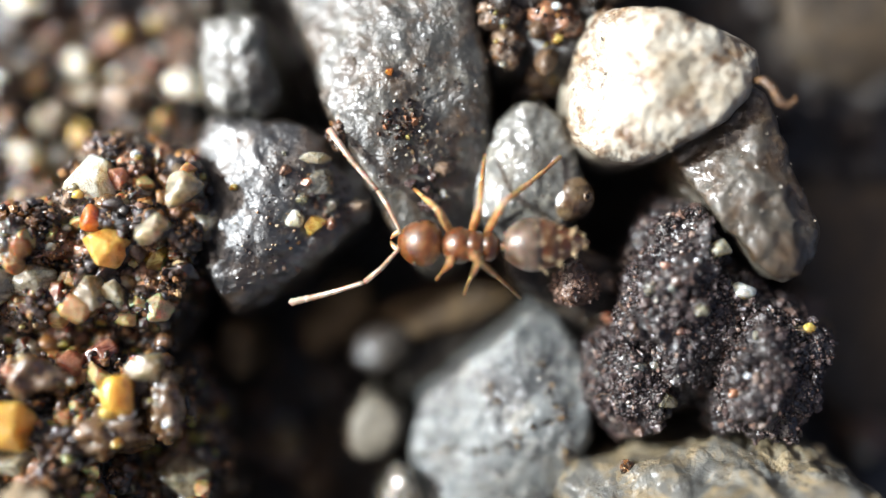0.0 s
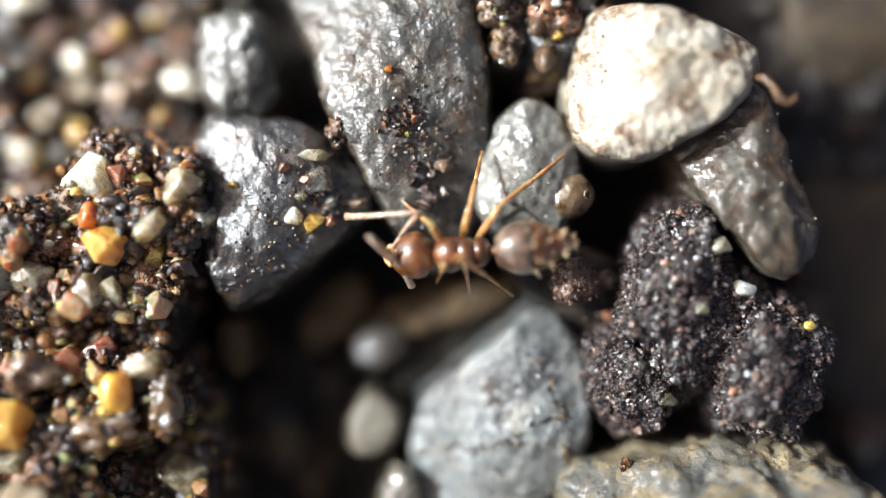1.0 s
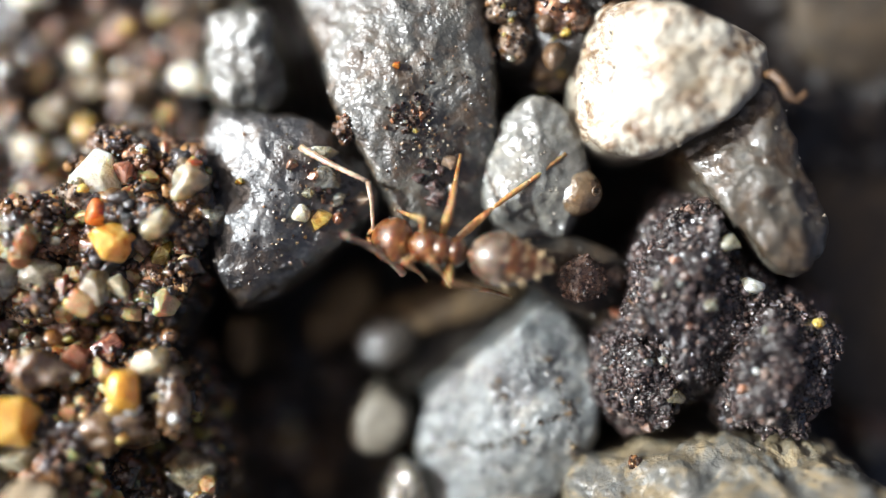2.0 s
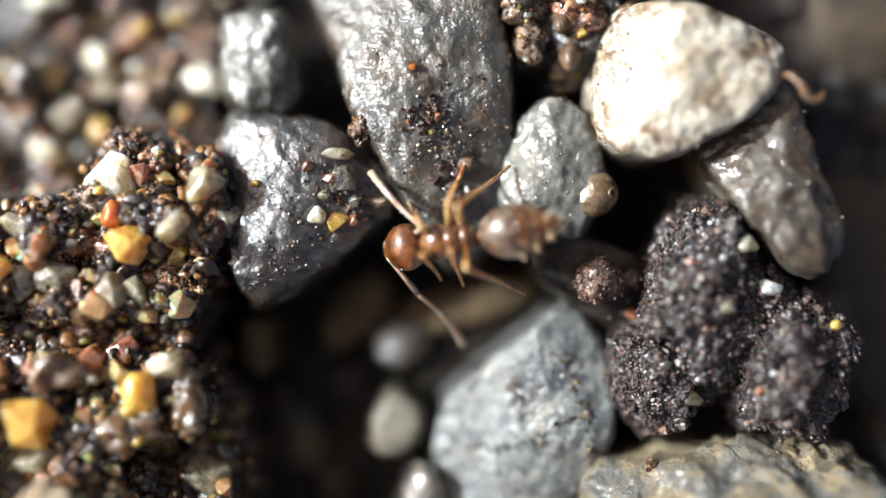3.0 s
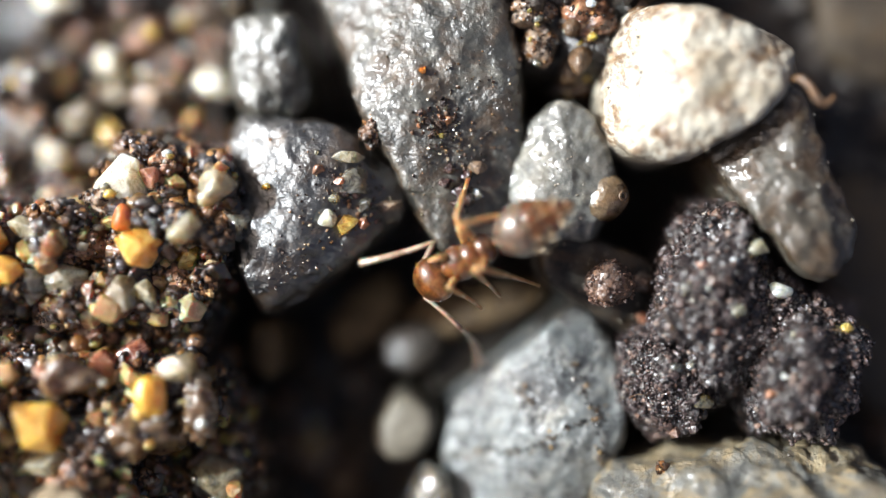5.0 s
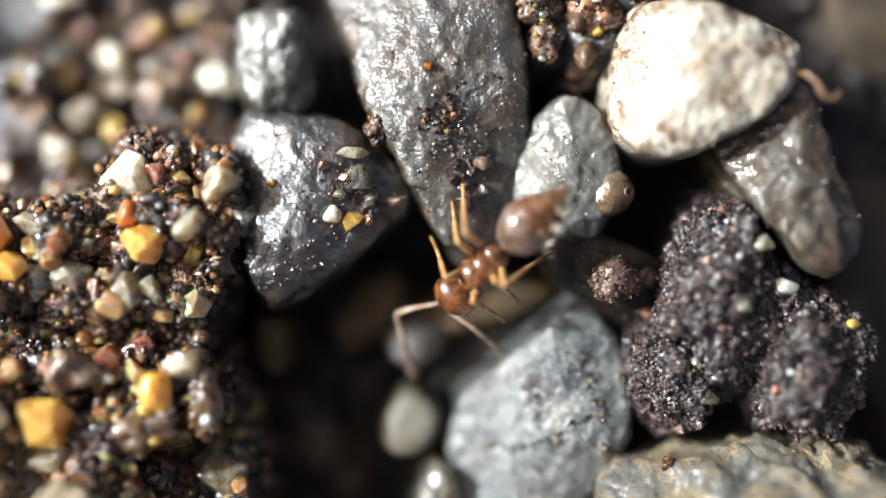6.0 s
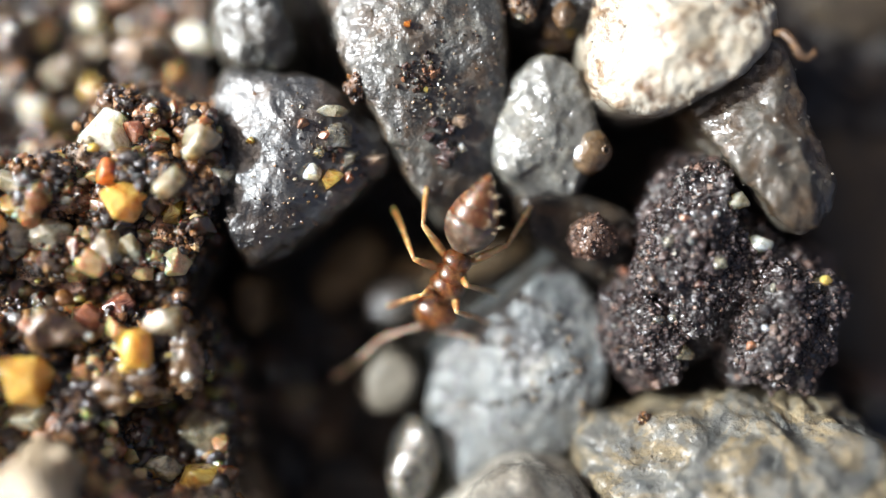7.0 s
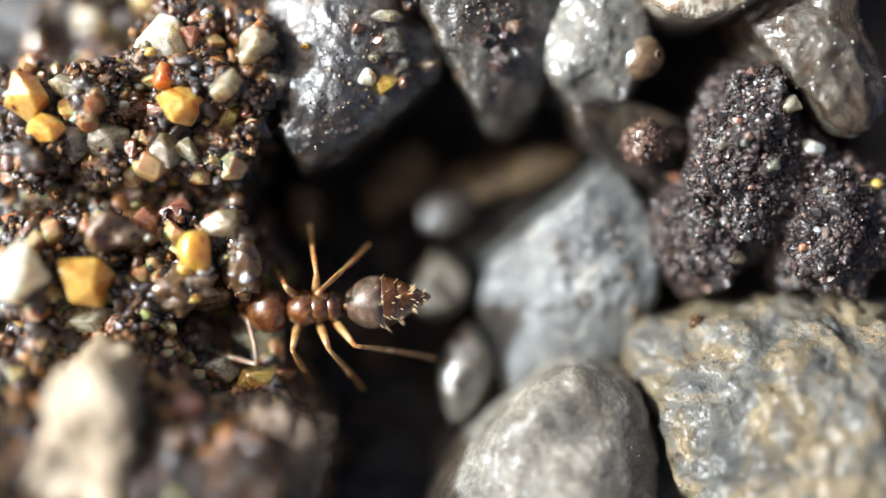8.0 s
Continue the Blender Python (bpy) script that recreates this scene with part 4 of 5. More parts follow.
    # fine root hairs caught on the crust
    for (x, y, z), turn, n in (((6.54, -1.49, 0.50), -5, 0.55), ((3.35, -1.29, 0.50), -55, 0.8), ((2.98, -2.65, -0.10), 15, 0.4)):
        hit = bed.ray_cast(Vector((x * MM, y * MM, 0.05)), Vector((0, 0, -1)))
        zz = hit[0].z / MM + 0.12 if hit[0] else z
        ob = new("root_hair", mesh_of("root_hair", tube([(-n / 2, 0, -0.06), (-n / 6, 0.03, 0.03), (n / 6, -0.02, 0.04), (n / 2, 0.02, -0.06)], [0.008, 0.010, 0.010, 0.006], 6), M_ROOT))
        ob.parent = root
        ob.matrix_basis = pose(x * MM, y * MM, zz * MM, 0, 0, turn)
        tagged(ob, "fine amber root hair")


def tube(points, radii, sides=8, caps=True, squash=1.0):
    """A round limb along points, in millimetres."""
    bm = bmesh.new()
    pts = [Vector(p) for p in points]
    rings = []
    for i, (p, r) in enumerate(zip(pts, radii)):
        d = (pts[min(i + 1, len(pts) - 1)] - pts[max(i - 1, 0)]).normalized()
        side = d.cross(Vector((0, 0, 1)))
        side = side.normalized() if side.length > 1e-4 else Vector((0, 1, 0))
        up = side.cross(d)
        rings.append([bm.verts.new((p + side * (r * math.cos(2 * math.pi * k / sides)) + up * (r * squash * math.sin(2 * math.pi * k / sides))) * MM) for k in range(sides)])
    for a, b in zip(rings, rings[1:]):
        for k in range(sides):
            bm.faces.new((a[k], a[(k + 1) % sides], b[(k + 1) % sides], b[k]))
    if caps:
        bm.faces.new(rings[0][::-1])
        bm.faces.new(rings[-1])
    bmesh.ops.recalc_face_normals(bm, faces=bm.faces[:])
    return smooth(bm)


clod()


def small_finds():
    SEED[0] += 1
    x, y, z = 2.43, -0.68, -0.50
    ball = new("soil_crumb", mesh_of("soil_crumb", grain_mesh((0.56, 0.54, 0.50), 901, 16, 4, 4.0, 0.25), M_CRUMB))
    ball.location = (x * MM, y * MM, (rest_z(x, y) + 0.36) * MM)
    tagged(ball, "round reddish brown soil crumb beside the dark clod", "soil crumb", "soil crumbs")
    bed = scatter("granule_crust", [(p[0] + x, p[1] + y, p[2] + rest_z(x, y) + 0.36, p[3]) for p in granules_on(ball, 260, 0.012, 0.05, 77, -0.2, 0.2)], M_BALL, seed=78)
    bed.parent = ball
    bed.matrix_parent_inverse = Matrix.Translation(-ball.location)
    x, y, z = 3.08, -0.63, -0.40
    grain(x, y, (0.2, 0.22, 0.2), M_CRUMB, "small dark reddish soil crumb touching the clod", "soil_crumb", "soil crumb", lumps=0.45, facets=14, round_=5.0, group="soil crumbs")
    x, y, z = 3.10, -1.30, -0.60
    grain(x, y, (0.16, 0.14, 0.14), M_PINK, "small pinkish brown grain under the clod")
    # amber sac with a hole, clinging to the pale grey stone
    x, y, z = 2.39, 0.99, -0.62
    sac = new("seed_husk", mesh_of("seed_husk", grain_mesh((0.62, 0.72, 0.46), 905, 18, 4, 3.0, 0.05), M_SAC))
    sac.location = (x * MM, y * MM, z * MM)
    tagged(sac, "translucent amber husk with a dark hole, on grey stone", "husk")
    bm = bmesh.new()
    n = 20
    rings = [[bm.verts.new(((R + r * math.cos(b)) * math.cos(a) * MM, (R + r * math.cos(b)) * math.sin(a) * MM, r * math.sin(b) * MM)) for b in (0, 1.57, 3.14, 4.71)] for a in [2 * math.pi * k / n for k in range(n)] for R, r in ((0.075, 0.025),)]
    for k in range(n):
        a, b = rings[k], rings[(k + 1) % n]
        for j in range(4):
            bm.faces.new((a[j], b[j], b[(j + 1) % 4], a[(j + 1) % 4]))
    bmesh.ops.recalc_face_normals(bm, faces=bm.faces[:])
    rim = new("rim", mesh_of("rim", smooth(bm), M_ROOT))
    rim.parent = sac
    rim.matrix_basis = pose(0.26 * MM, -0.04 * MM, 0.37 * MM, 0, 30, 0)
    hole = new("hole", mesh_of("hole", grain_mesh((0.06, 0.07, 0.03), 906, 20, 3, 3.0, 0.02), M_BLACK))
    hole.parent = sac
    hole.matrix_basis = pose(0.26 * MM, -0.04 * MM, 0.37 * MM, 0, 30, 0)
    tagged(hole, "dark hole")
    # curled rootlet behind the white stone
    x, y, z = 5.91, 2.76, 0.45
    curl = new("rootlet", mesh_of("rootlet", tube([(-0.35, 0.25, -0.25), (-0.22, 0.22, 0.0), (-0.10, 0.05, 0.1), (0.0, -0.15, 0.1), (0.15, -0.24, 0.08), (0.30, -0.16, 0.05), (0.33, -0.05, 0.0)], [0.06, 0.085, 0.07, 0.085, 0.06, 0.065, 0.03], 10), M_ROOT))
    curl.location = (x * MM, y * MM, z * MM)
    tagged(curl, "curled amber-brown rootlet on a grey stone", "rootlet")


M_BALL = sandy("red_brown_granules", [(0.0, (0.03, 0.013, 0.008)), (0.6, (0.11, 0.052, 0.032)), (0.95, (0.24, 0.135, 0.09)), (1.0, (0.42, 0.34, 0.28))], 0.5, wet=0.12)
M_SAC = quartz("amber_husk", (0.30, 0.20, 0.11), 0.6, 0.15, 0.2)
small_finds()


# ---- grit and wet specks stuck to the stones ----
def stone_grit():
    for i, ob in enumerate([o for o in list(scene.objects) if o.name.startswith("stone") and o.parent is None]):
        places = granules_on(ob, 110, 0.006, 0.032, 300 + i, 0.1, 0.1)
        if not places:
            continue
        bits = scatter("grit", places, M_DUST if i > 1 else M_GRIT, seed=320 + i)
        bits.parent = ob


stone_grit()


def caught_grit():
    """Brown and glassy grit caught on the slate's tip and lower edge and on the big stone's narrow end."""
    rnd = random.Random(58)
    for ob, spots, count in ((bpy.data.objects["stone.001"], ((1.15, 0.35, 0.42), (0.75, -0.45, 0.40), (0.2, -1.0, 0.35), (1.0, 0.0, 0.3)), 240), (bpy.data.objects["stone"], ((0.05, -0.85, 0.25), (0.45, -1.6, 0.30), (0.15, -1.1, 0.4), (0.7, -0.2, 0.5)), 260)):
        tree = BVHTree.FromPolygons([v.co for v in ob.data.vertices], [tuple(p.vertices) for p in ob.data.polygons])
        places = []
        for i in range(count):
            cx, cy, spread = rnd.choice(spots)
            hit = tree.ray_cast(Vector((rnd.gauss(cx, spread) * MM, rnd.gauss(cy, spread) * MM, 0.05)), Vector((0, 0, -1)))
            if hit[0] is not None:
                r = 0.008 + 0.034 * rnd.random() ** 2.5
                p = hit[0] / MM + hit[1] * r * 0.3
                places.append((p.x, p.y, p.z, r))
        bits = scatter("caught_grit", places, M_CAUGHT, seed=360 + count, detail=3)
        bits.parent = ob


M_CAUGHT = sandy("brown_and_glassy_grit", [(0.0, (0.02, 0.010, 0.005)), (0.4, (0.06, 0.028, 0.012)), (0.7, (0.18, 0.085, 0.03)), (0.88, (0.36, 0.25, 0.13)), (1.0, (0.60, 0.53, 0.40))], 0.12, 0.3, 0.02, 1.0)
caught_grit()


def slab_crack():
    """Dark specks and rust caught along the slab's shallow crack."""
    rnd = random.Random(31)
    slab = next(o for o in scene.objects if o.name.startswith("stone") and o.data.materials[0] == M_PALE)
    bed = BVHTree.FromPolygons([slab.matrix_basis @ v.co for v in slab.data.vertices], [tuple(p.vertices) for p in slab.data.polygons])
    specks = []
    for (x0, y0), (x1, y1), count, spread in (((-0.50, -4.11), (2.31, -3.21), 150, 0.05), ((0.78, -2.64), (1.10, -2.96), 45, 0.06), ((1.78, -2.12), (2.31, -3.21), 60, 0.05), ((2.26, -2.96), (2.37, -4.23), 70, 0.07)):
        for i in range(count):
            u = rnd.random()
            x = x0 + (x1 - x0) * u + rnd.gauss(0, spread)
            y = y0 + (y1 - y0) * u + 0.10 * math.sin(u * 9) + rnd.gauss(0, spread)
            hit = bed.ray_cast(Vector((x * MM, y * MM, 0.05)), Vector((0, 0, -1)))
            if hit[0] is not None:
                r = 0.012 + 0.035 * rnd.random() ** 3
                specks.append((x, y, hit[0].z / MM + r * 0.2, r))
    bits = scatter("crack_specks", specks, M_FLECK, seed=351)
    bits.parent = slab
    bits.matrix_parent_inverse = Matrix.Translation(-slab.location)


M_FLECK = sandy("dark_and_rusty_flecks", [(0.0, (0.010, 0.010, 0.012)), (0.6, (0.03, 0.025, 0.02)), (0.85, (0.16, 0.085, 0.03)), (1.0, (0.40, 0.26, 0.10))], 0.2)
slab_crack()

# ---- the ant ----
M_ANT = chitin("brown_chitin", (0.055, 0.017, 0.004), (0.17, 0.057, 0.013), (0.40, 0.165, 0.045), 0.2, 0.35)
M_GASTER = chitin("dark_grey_brown_chitin", (0.055, 0.033, 0.020), (0.145, 0.094, 0.062), (0.36, 0.26, 0.19), 0.2, 0.3)
M_BAND = chitin("dark_brown_chitin", (0.05, 0.017, 0.005), (0.13, 0.046, 0.013), (0.28, 0.115, 0.036), 0.2, 0.2)
M_TIP = chitin("amber_tip_chitin", (0.14, 0.050, 0.012), (0.33, 0.135, 0.036), (0.56, 0.28, 0.09), 0.2, 0.35)
M_LEG = chitin("amber_chitin", (0.36, 0.17, 0.05), (0.60, 0.34, 0.12), (0.82, 0.58, 0.28), 0.2, 0.35)
M_FEELER = chitin("pale_brown_chitin", (0.24, 0.15, 0.095), (0.42, 0.30, 0.21), (0.66, 0.54, 0.43), 0.3, 0.2)
M_EYE = chitin("black_eye", (0.006, 0.004, 0.004), (0.012, 0.008, 0.007), (0.02, 0.014, 0.012), 0.12, 0.0)
M_HAIR = sandy("pale_hair", [(0.0, (0.50, 0.34, 0.18)), (1.0, (0.75, 0.58, 0.36))], 0.3, 0.0, 0.004)


def blob(profile, sides=24, tip=0.0):
    """A body segment lathed along x: rows of (x, half width, half height, lift)."""
    bm = bmesh.new()
    rings = []
    for x, w, h, up in profile:
        rings.append([bm.verts.new((x * MM, w * math.cos(2 * math.pi * k / sides) * MM, (up + h * math.sin(2 * math.pi * k / sides)) * MM)) for k in range(sides)])
    for a, b in zip(rings, rings[1:]):
        for k in range(sides):
            bm.faces.new((a[k], a[(k + 1) % sides], b[(k + 1) % sides], b[k]))
    bm.faces.new(rings[0][::-1])
    bm.faces.new(rings[-1])
    bmesh.ops.recalc_face_normals(bm, faces=bm.faces[:])
    return smooth(bm)


def part(name, bm, material, parent, label=""):
    ob = new(name, mesh_of(name, bm, material))
    ob.parent = parent
    return tagged(ob, label)


COXA = {"front": (0.34, 0.17, -0.16), "middle": (0.02, 0.18, -0.18), "hind": (-0.22, 0.17, -0.18)}
LIMB = {"front": (0.72, 0.62, 0.62), "middle": (0.80, 0.70, 0.70), "hind": (0.90, 0.88, 0.88)}
SCAPE, WHIP = 0.88, 1.30
NECK, WAIST = (0.56, 0.0, 0.02), (-0.52, 0.0, 0.0)
FEELER_BASE = (0.92, 0.13, 0.06)


def build_ant():
    ant = new("ant")
    tagged(ant, "small glossy brown ant with a banded gaster, walking over stones", "ant")
    part("pronotum", blob([(0.00, 0.22, 0.21, 0.0), (0.08, 0.29, 0.27, 0.02), (0.20, 0.34, 0.31, 0.02), (0.34, 0.32, 0.29, 0.0), (0.46, 0.24, 0.22, -0.02), (0.54, 0.14, 0.14, -0.02), (0.60, 0.08, 0.08, -0.01)]), M_ANT, ant)
    part("mesonotum", blob([(-0.24, 0.20, 0.20, -0.03), (-0.16, 0.25, 0.25, 0.0), (-0.04, 0.28, 0.27, 0.03), (0.06, 0.27, 0.26, 0.02), (0.12, 0.20, 0.20, 0.0)]), M_ANT, ant)
    part("propodeum", blob([(-0.50, 0.10, 0.10, -0.05), (-0.44, 0.21, 0.20, -0.05), (-0.34, 0.28, 0.26, -0.02), (-0.24, 0.27, 0.25, -0.02), (-0.16, 0.20, 0.20, -0.03)]), M_ANT, ant)
    part("petiole", blob([(-0.66, 0.06, 0.06, -0.05), (-0.60, 0.09, 0.13, 0.0), (-0.54, 0.10, 0.17, 0.02), (-0.48, 0.07, 0.08, -0.04)], 14), M_ANT, ant)
    # head, about the neck
    head = part("head", blob([(-0.02, 0.10, 0.10, 0.0), (0.03, 0.26, 0.20, 0.0), (0.12, 0.38, 0.28, 0.01), (0.26, 0.43, 0.31, 0.02), (0.42, 0.42, 0.30, 0.01), (0.58, 0.36, 0.26, -0.01), (0.70, 0.28, 0.20, -0.04), (0.78, 0.18, 0.13, -0.07), (0.82, 0.06, 0.06, -0.08)], 28), M_ANT, ant)
    for s in (1, -1):
        eye = part("eye", grain_mesh((0.085, 0.05, 0.075), 950, 24, 3, 2.6, 0.0), M_EYE, head, "black oval eye")
        eye.matrix_basis = pose(0.40 * MM, s * 0.375 * MM, 0.13 * MM, -s * 35, 0, 0)
        jaw = part("mandible", tube([(0.0, 0.0, 0.0), (0.10, s * 0.03, -0.02), (0.19, -s * 0.04, -0.03), (0.24, -s * 0.11, -0.03)], [0.07, 0.065, 0.045, 0.015], 8), M_LEG, head)
        jaw.matrix_basis = pose(0.74 * MM, s * 0.13 * MM, -0.10 * MM)
    # gaster, about the waist, with its plates
    gaster = part("gaster", blob([(-0.02, 0.05, 0.05, 0.0), (-0.10, 0.22, 0.20, 0.02), (-0.40, 0.44, 0.38, 0.03), (-0.80, 0.44, 0.38, 0.02), (-1.15, 0.30, 0.27, 0.0), (-1.42, 0.14, 0.13, -0.02), (-1.58, 0.03, 0.03, -0.03)], 24), M_ANT, ant, "banded brown gaster with pale joints")
    for x0, x1, w0, wm, w1 in ((-0.06, -0.78, 0.24, 0.465, 0.470), (-0.77, -1.08, 0.465, 0.435, 0.375), (-1.07, -1.32, 0.372, 0.320, 0.250), (-1.31, -1.50, 0.257, 0.200, 0.135), (-1.49, -1.66, 0.130, 0.080, 0.012)):
        rows = []
        for i in range(7):
            u = i / 6
            w = w0 * (1 - u) * (1 - 2 * u) + wm * 4 * u * (1 - u) + w1 * u * (2 * u - 1)
            x = x0 + (x1 - x0) * u
            rows.append((0.93 * x, max(w, 0.012), max(w * 0.86, 0.012), 0.02 - 0.05 * max(0.0, (-x - 0.8) / 0.8)))
        part("tergite", blob(rows, 28), M_GASTER if x0 > -0.6 else M_BAND if x0 > -1.0 else M_TIP, gaster, "dark glossy abdominal plate")
    rnd = random.Random(9)
    bm = bmesh.new()
    for i in range(64):
        x = rnd.choice((-0.72, -1.04, -1.04, -1.30, -1.30, -1.48)) + rnd.uniform(-0.06, 0.02)
        if rnd.random() < 0.25:
            x = -0.62 - rnd.random() * 0.9
        a = rnd.uniform(0.35, math.pi - 0.35)
        w = 0.48 * (1 - min(1.0, max(0.0, (-x - 0.70) / 0.92)) ** 1.5)
        p = Vector((x, w * math.cos(a), 0.86 * w * math.sin(a)))
        p.x *= 0.93
        d = Vector((-0.8, math.cos(a), math.sin(a))).normalized()
        q = p + d * rnd.uniform(0.12, 0.19)
        side = d.cross(Vector((0.3, 0.2, 1))).normalized() * 0.010
        up = d.cross(side).normalized() * 0.010
        ring = [bm.verts.new((p + o) * MM) for o in (side, up, -side, -up)]
        t = bm.verts.new(q * MM)
        for k in range(4):
            bm.faces.new((ring[k], ring[(k + 1) % 4], t))
    tagged(part("hairs", bm, M_HAIR, gaster, "stiff pale hairs"), kind="stuff")
    bm = bmesh.new()
    for i in range(46):
        u, a = rnd.uniform(-0.45, 0.5), rnd.uniform(0.4, math.pi - 0.4)
        w = 0.19 + 0.09 * math.exp(-((u - 0.25) / 0.18) ** 2)
        p = Vector((u, w * math.cos(a), w * math.sin(a)))
        d = Vector((-0.5, math.cos(a), math.sin(a))).normalized()
        q = p + d * rnd.uniform(0.06, 0.12)
        side = d.cross(Vector((0.3, 0.2, 1))).normalized() * 0.004
        up = d.cross(side).normalized() * 0.004
        ring = [bm.verts.new((p + o) * MM) for o in (side, up, -side, -up)]
        t = bm.verts.new(q * MM)
        for k in range(4):
            bm.faces.new((ring[k], ring[(k + 1) % 4], t))
    tagged(part("back_hairs", bm, M_HAIR, ant, "short pale hairs"), kind="stuff")
    limbs = {}
    for row in ("front", "middle", "hind"):
        f, tb, ts = LIMB[row]
        for side in ("right", "left"):
            s = -1 if side == "right" else 1
            cx, cy, cz = COXA[row]
            coxa = part("coxa", tube([(0, 0, 0.06), (0.0, s * 0.05, -0.02), (0.0, s * 0.10, -0.08)], [0.09, 0.095, 0.06], 10), M_ANT, ant)
            coxa.location = (cx * MM, (s * (cy - 0.06)) * MM, (cz + 0.08) * MM)
            femur = part("femur", tube([(0, 0, 0), (f * 0.12, 0, 0), (f * 0.4, 0, 0), (f * 0.75, 0, 0), (f, 0, 0)], [0.042, 0.066, 0.086, 0.068, 0.046], 10, True, 0.85), M_LEG, ant)
            tibia = part("tibia", tube([(0, 0, 0), (tb * 0.15, 0, 0), (tb * 0.6, 0, 0), (tb * 0.95, 0, 0), (tb, 0, 0)], [0.036, 0.042, 0.055, 0.05, 0.03], 10), M_LEG, femur)
            joints = [(tb + ts * u, 0, 0.10 * ts * u * u) for u in (0.0, 0.08, 0.48, 0.50, 0.66, 0.68, 0.82, 0.84, 1.0)]
            tarsus = part("tarsus", tube(joints, [0.034, 0.042, 0.044, 0.032, 0.040, 0.030, 0.038, 0.028, 0.034], 8), M_LEG, femur)
            limbs[row + "_" + side] = (femur, tibia, tarsus)
    for side in ("right", "left"):
        scape = part("scape", tube([(0, 0, 0), (0.1, 0, 0), (0.5, 0.01, 0.03), (SCAPE, 0, 0)], [0.045, 0.034, 0.045, 0.052], 10), M_FEELER, ant)
        pts, rad = [], []
        for i in range(11):
            u = i / 10
            pts += [(WHIP * (u + 0.005), 0.10 * math.sin(u * 2.6), 0.02 * u), (WHIP * (u + 0.085), 0.10 * math.sin((u + 0.085) * 2.6), 0.02 * u)]
            rad += [0.036 + 0.026 * u, 0.048 + 0.034 * u]
        pts.append((WHIP * 1.12, 0.0, 0.02))
        rad.append(0.02)
        whip = part("flagellum", tube(pts, rad, 8), M_FEELER, scape, "pale segmented antenna whip")
        limbs["feeler_" + side] = (scape, whip)
    return ant, head, gaster, limbs


ANT_PARTS = build_ant()

ANT = [
    (0, 0.52, 0.06, 0.20, 179, -5, 4),
    (0.5, 0.49, 0.04, 0.20, 179, -6, 4),
    (0.9, 0.45, -0.03, 0.20, 181, -4, 3),
    (1, 0.37, -0.11, 0.20, 184, -3, 2),
    (1.2, 0.34, -0.12, 0.20, 185, -2, 2),
    (2.3, -0.30, -0.08, 0.20, 167, -0, 0),
    (2.5, -0.30, -0.11, 0.20, 174, -6, 4),
    (3, -0.29, 0.10, 0.20, 189, 1, -1),
    (3.5, -0.29, 0.08, 0.20, 193, 6, -4),
    (4, -0.24, -0.01, 0.20, 199, 2, -1),
    (4.5, -0.14, -0.11, 0.20, 209, 6, -3),
    (4.7, -0.18, -0.13, 0.20, 208, 10, -5),
    (5.8, 0.10, -0.26, 0.20, 221, 2, -1),
    (6, 0.02, -0.39, 0.20, 225, 5, -2),
    (6.2, 0.02, -0.41, 0.20, 244, 3, -2),
    (6.35, -0.12, -0.83, 0.20, 260, 2, -1),
    (6.5, -0.04, -1.00, 0.20, 262, -4, 3),
    (6.8, -0.25, -1.22, 0.15, 253, -0, 0),
    (7, -0.18, -1.34, 0.10, 249, -1, 1),
    (7.1, -0.47, -1.60, -0.05, 245, 4, -3),
    (7.2, -1.10, -2.46, -0.25, 240, 3, -2),
    (7.3, -1.42, -3.22, -0.50, 235, -2, 1),
    (7.5, -1.55, -3.51, -0.90, 220, 1, -1),
    (7.6, -2.32, -4.04, -1.00, 217, 3, -3),
    (7.8, -3.69, -3.80, -0.50, 180, 6, -5),
    (8, -3.65, -3.66, -0.10, 184, -2, 2),
]
# seconds; the body's tilt, its sinking into the hollow, the head's bow
TILT = list(zip(*[(0, 0, 0.0, 14), (1.2, 0, 0.0, 20), (2.5, 8, 0.05, 30), (4.7, 12, 0.1, 34), (6.0, 18, 0.2, 36), (6.5, 26, 0.4, 38), (7.0, 20, 0.5, 26), (7.3, 10, 0.3, 16), (7.5, 0, 0.2, 14), (8, 0, 0.0, 14)]))
FEET, TIPS = {}, {}
FEET["front_right"] = [(0, -0.64, 1.20), (1, -0.70, 0.79), (2.5, -1.03, 0.73), (3.5, -1.06, 0.82), (4.5, -0.87, 0.35), (5.8, -0.77, 0.61), (6.3, -1.04, -0.63), (6.5, -1.37, -1.75), (7, -1.31, -1.93), (7.3, -2.27, -2.99), (7.5, -2.77, -3.74), (7.8, -4.60, -3.04), (8, -4.50, -2.90)]
FEET["middle_right"] = [(0, 0.76, 1.67), (1, 0.72, 1.70), (2.5, 0.03, 1.53), (3.5, 0.02, 1.59), (4.5, 0.00, 1.54), (5.8, -0.21, 1.37), (6.2, -0.87, 0.45), (6.5, -1.21, -0.10), (7, -1.20, -0.14), (7.2, -1.91, -1.58), (7.5, -1.94, -2.90), (7.8, -3.77, -2.63), (8, -3.82, -2.22)]
FEET["hind_right"] = [(0, 2.14, 1.65), (1, 2.24, 1.67), (2.3, 2.25, 1.69), (3, 0.77, 1.38), (3.5, 0.25, 1.33), (4.5, 0.34, 1.28), (5.8, 0.18, 1.56), (6.2, -0.87, 1.27), (6.5, -1.08, 1.75), (7, -0.55, 1.02), (7.2, -0.71, 0.36), (7.4, -1.48, -2.32), (7.5, -1.42, -2.49), (7.8, -2.31, -2.74), (8, -2.73, -2.59)]
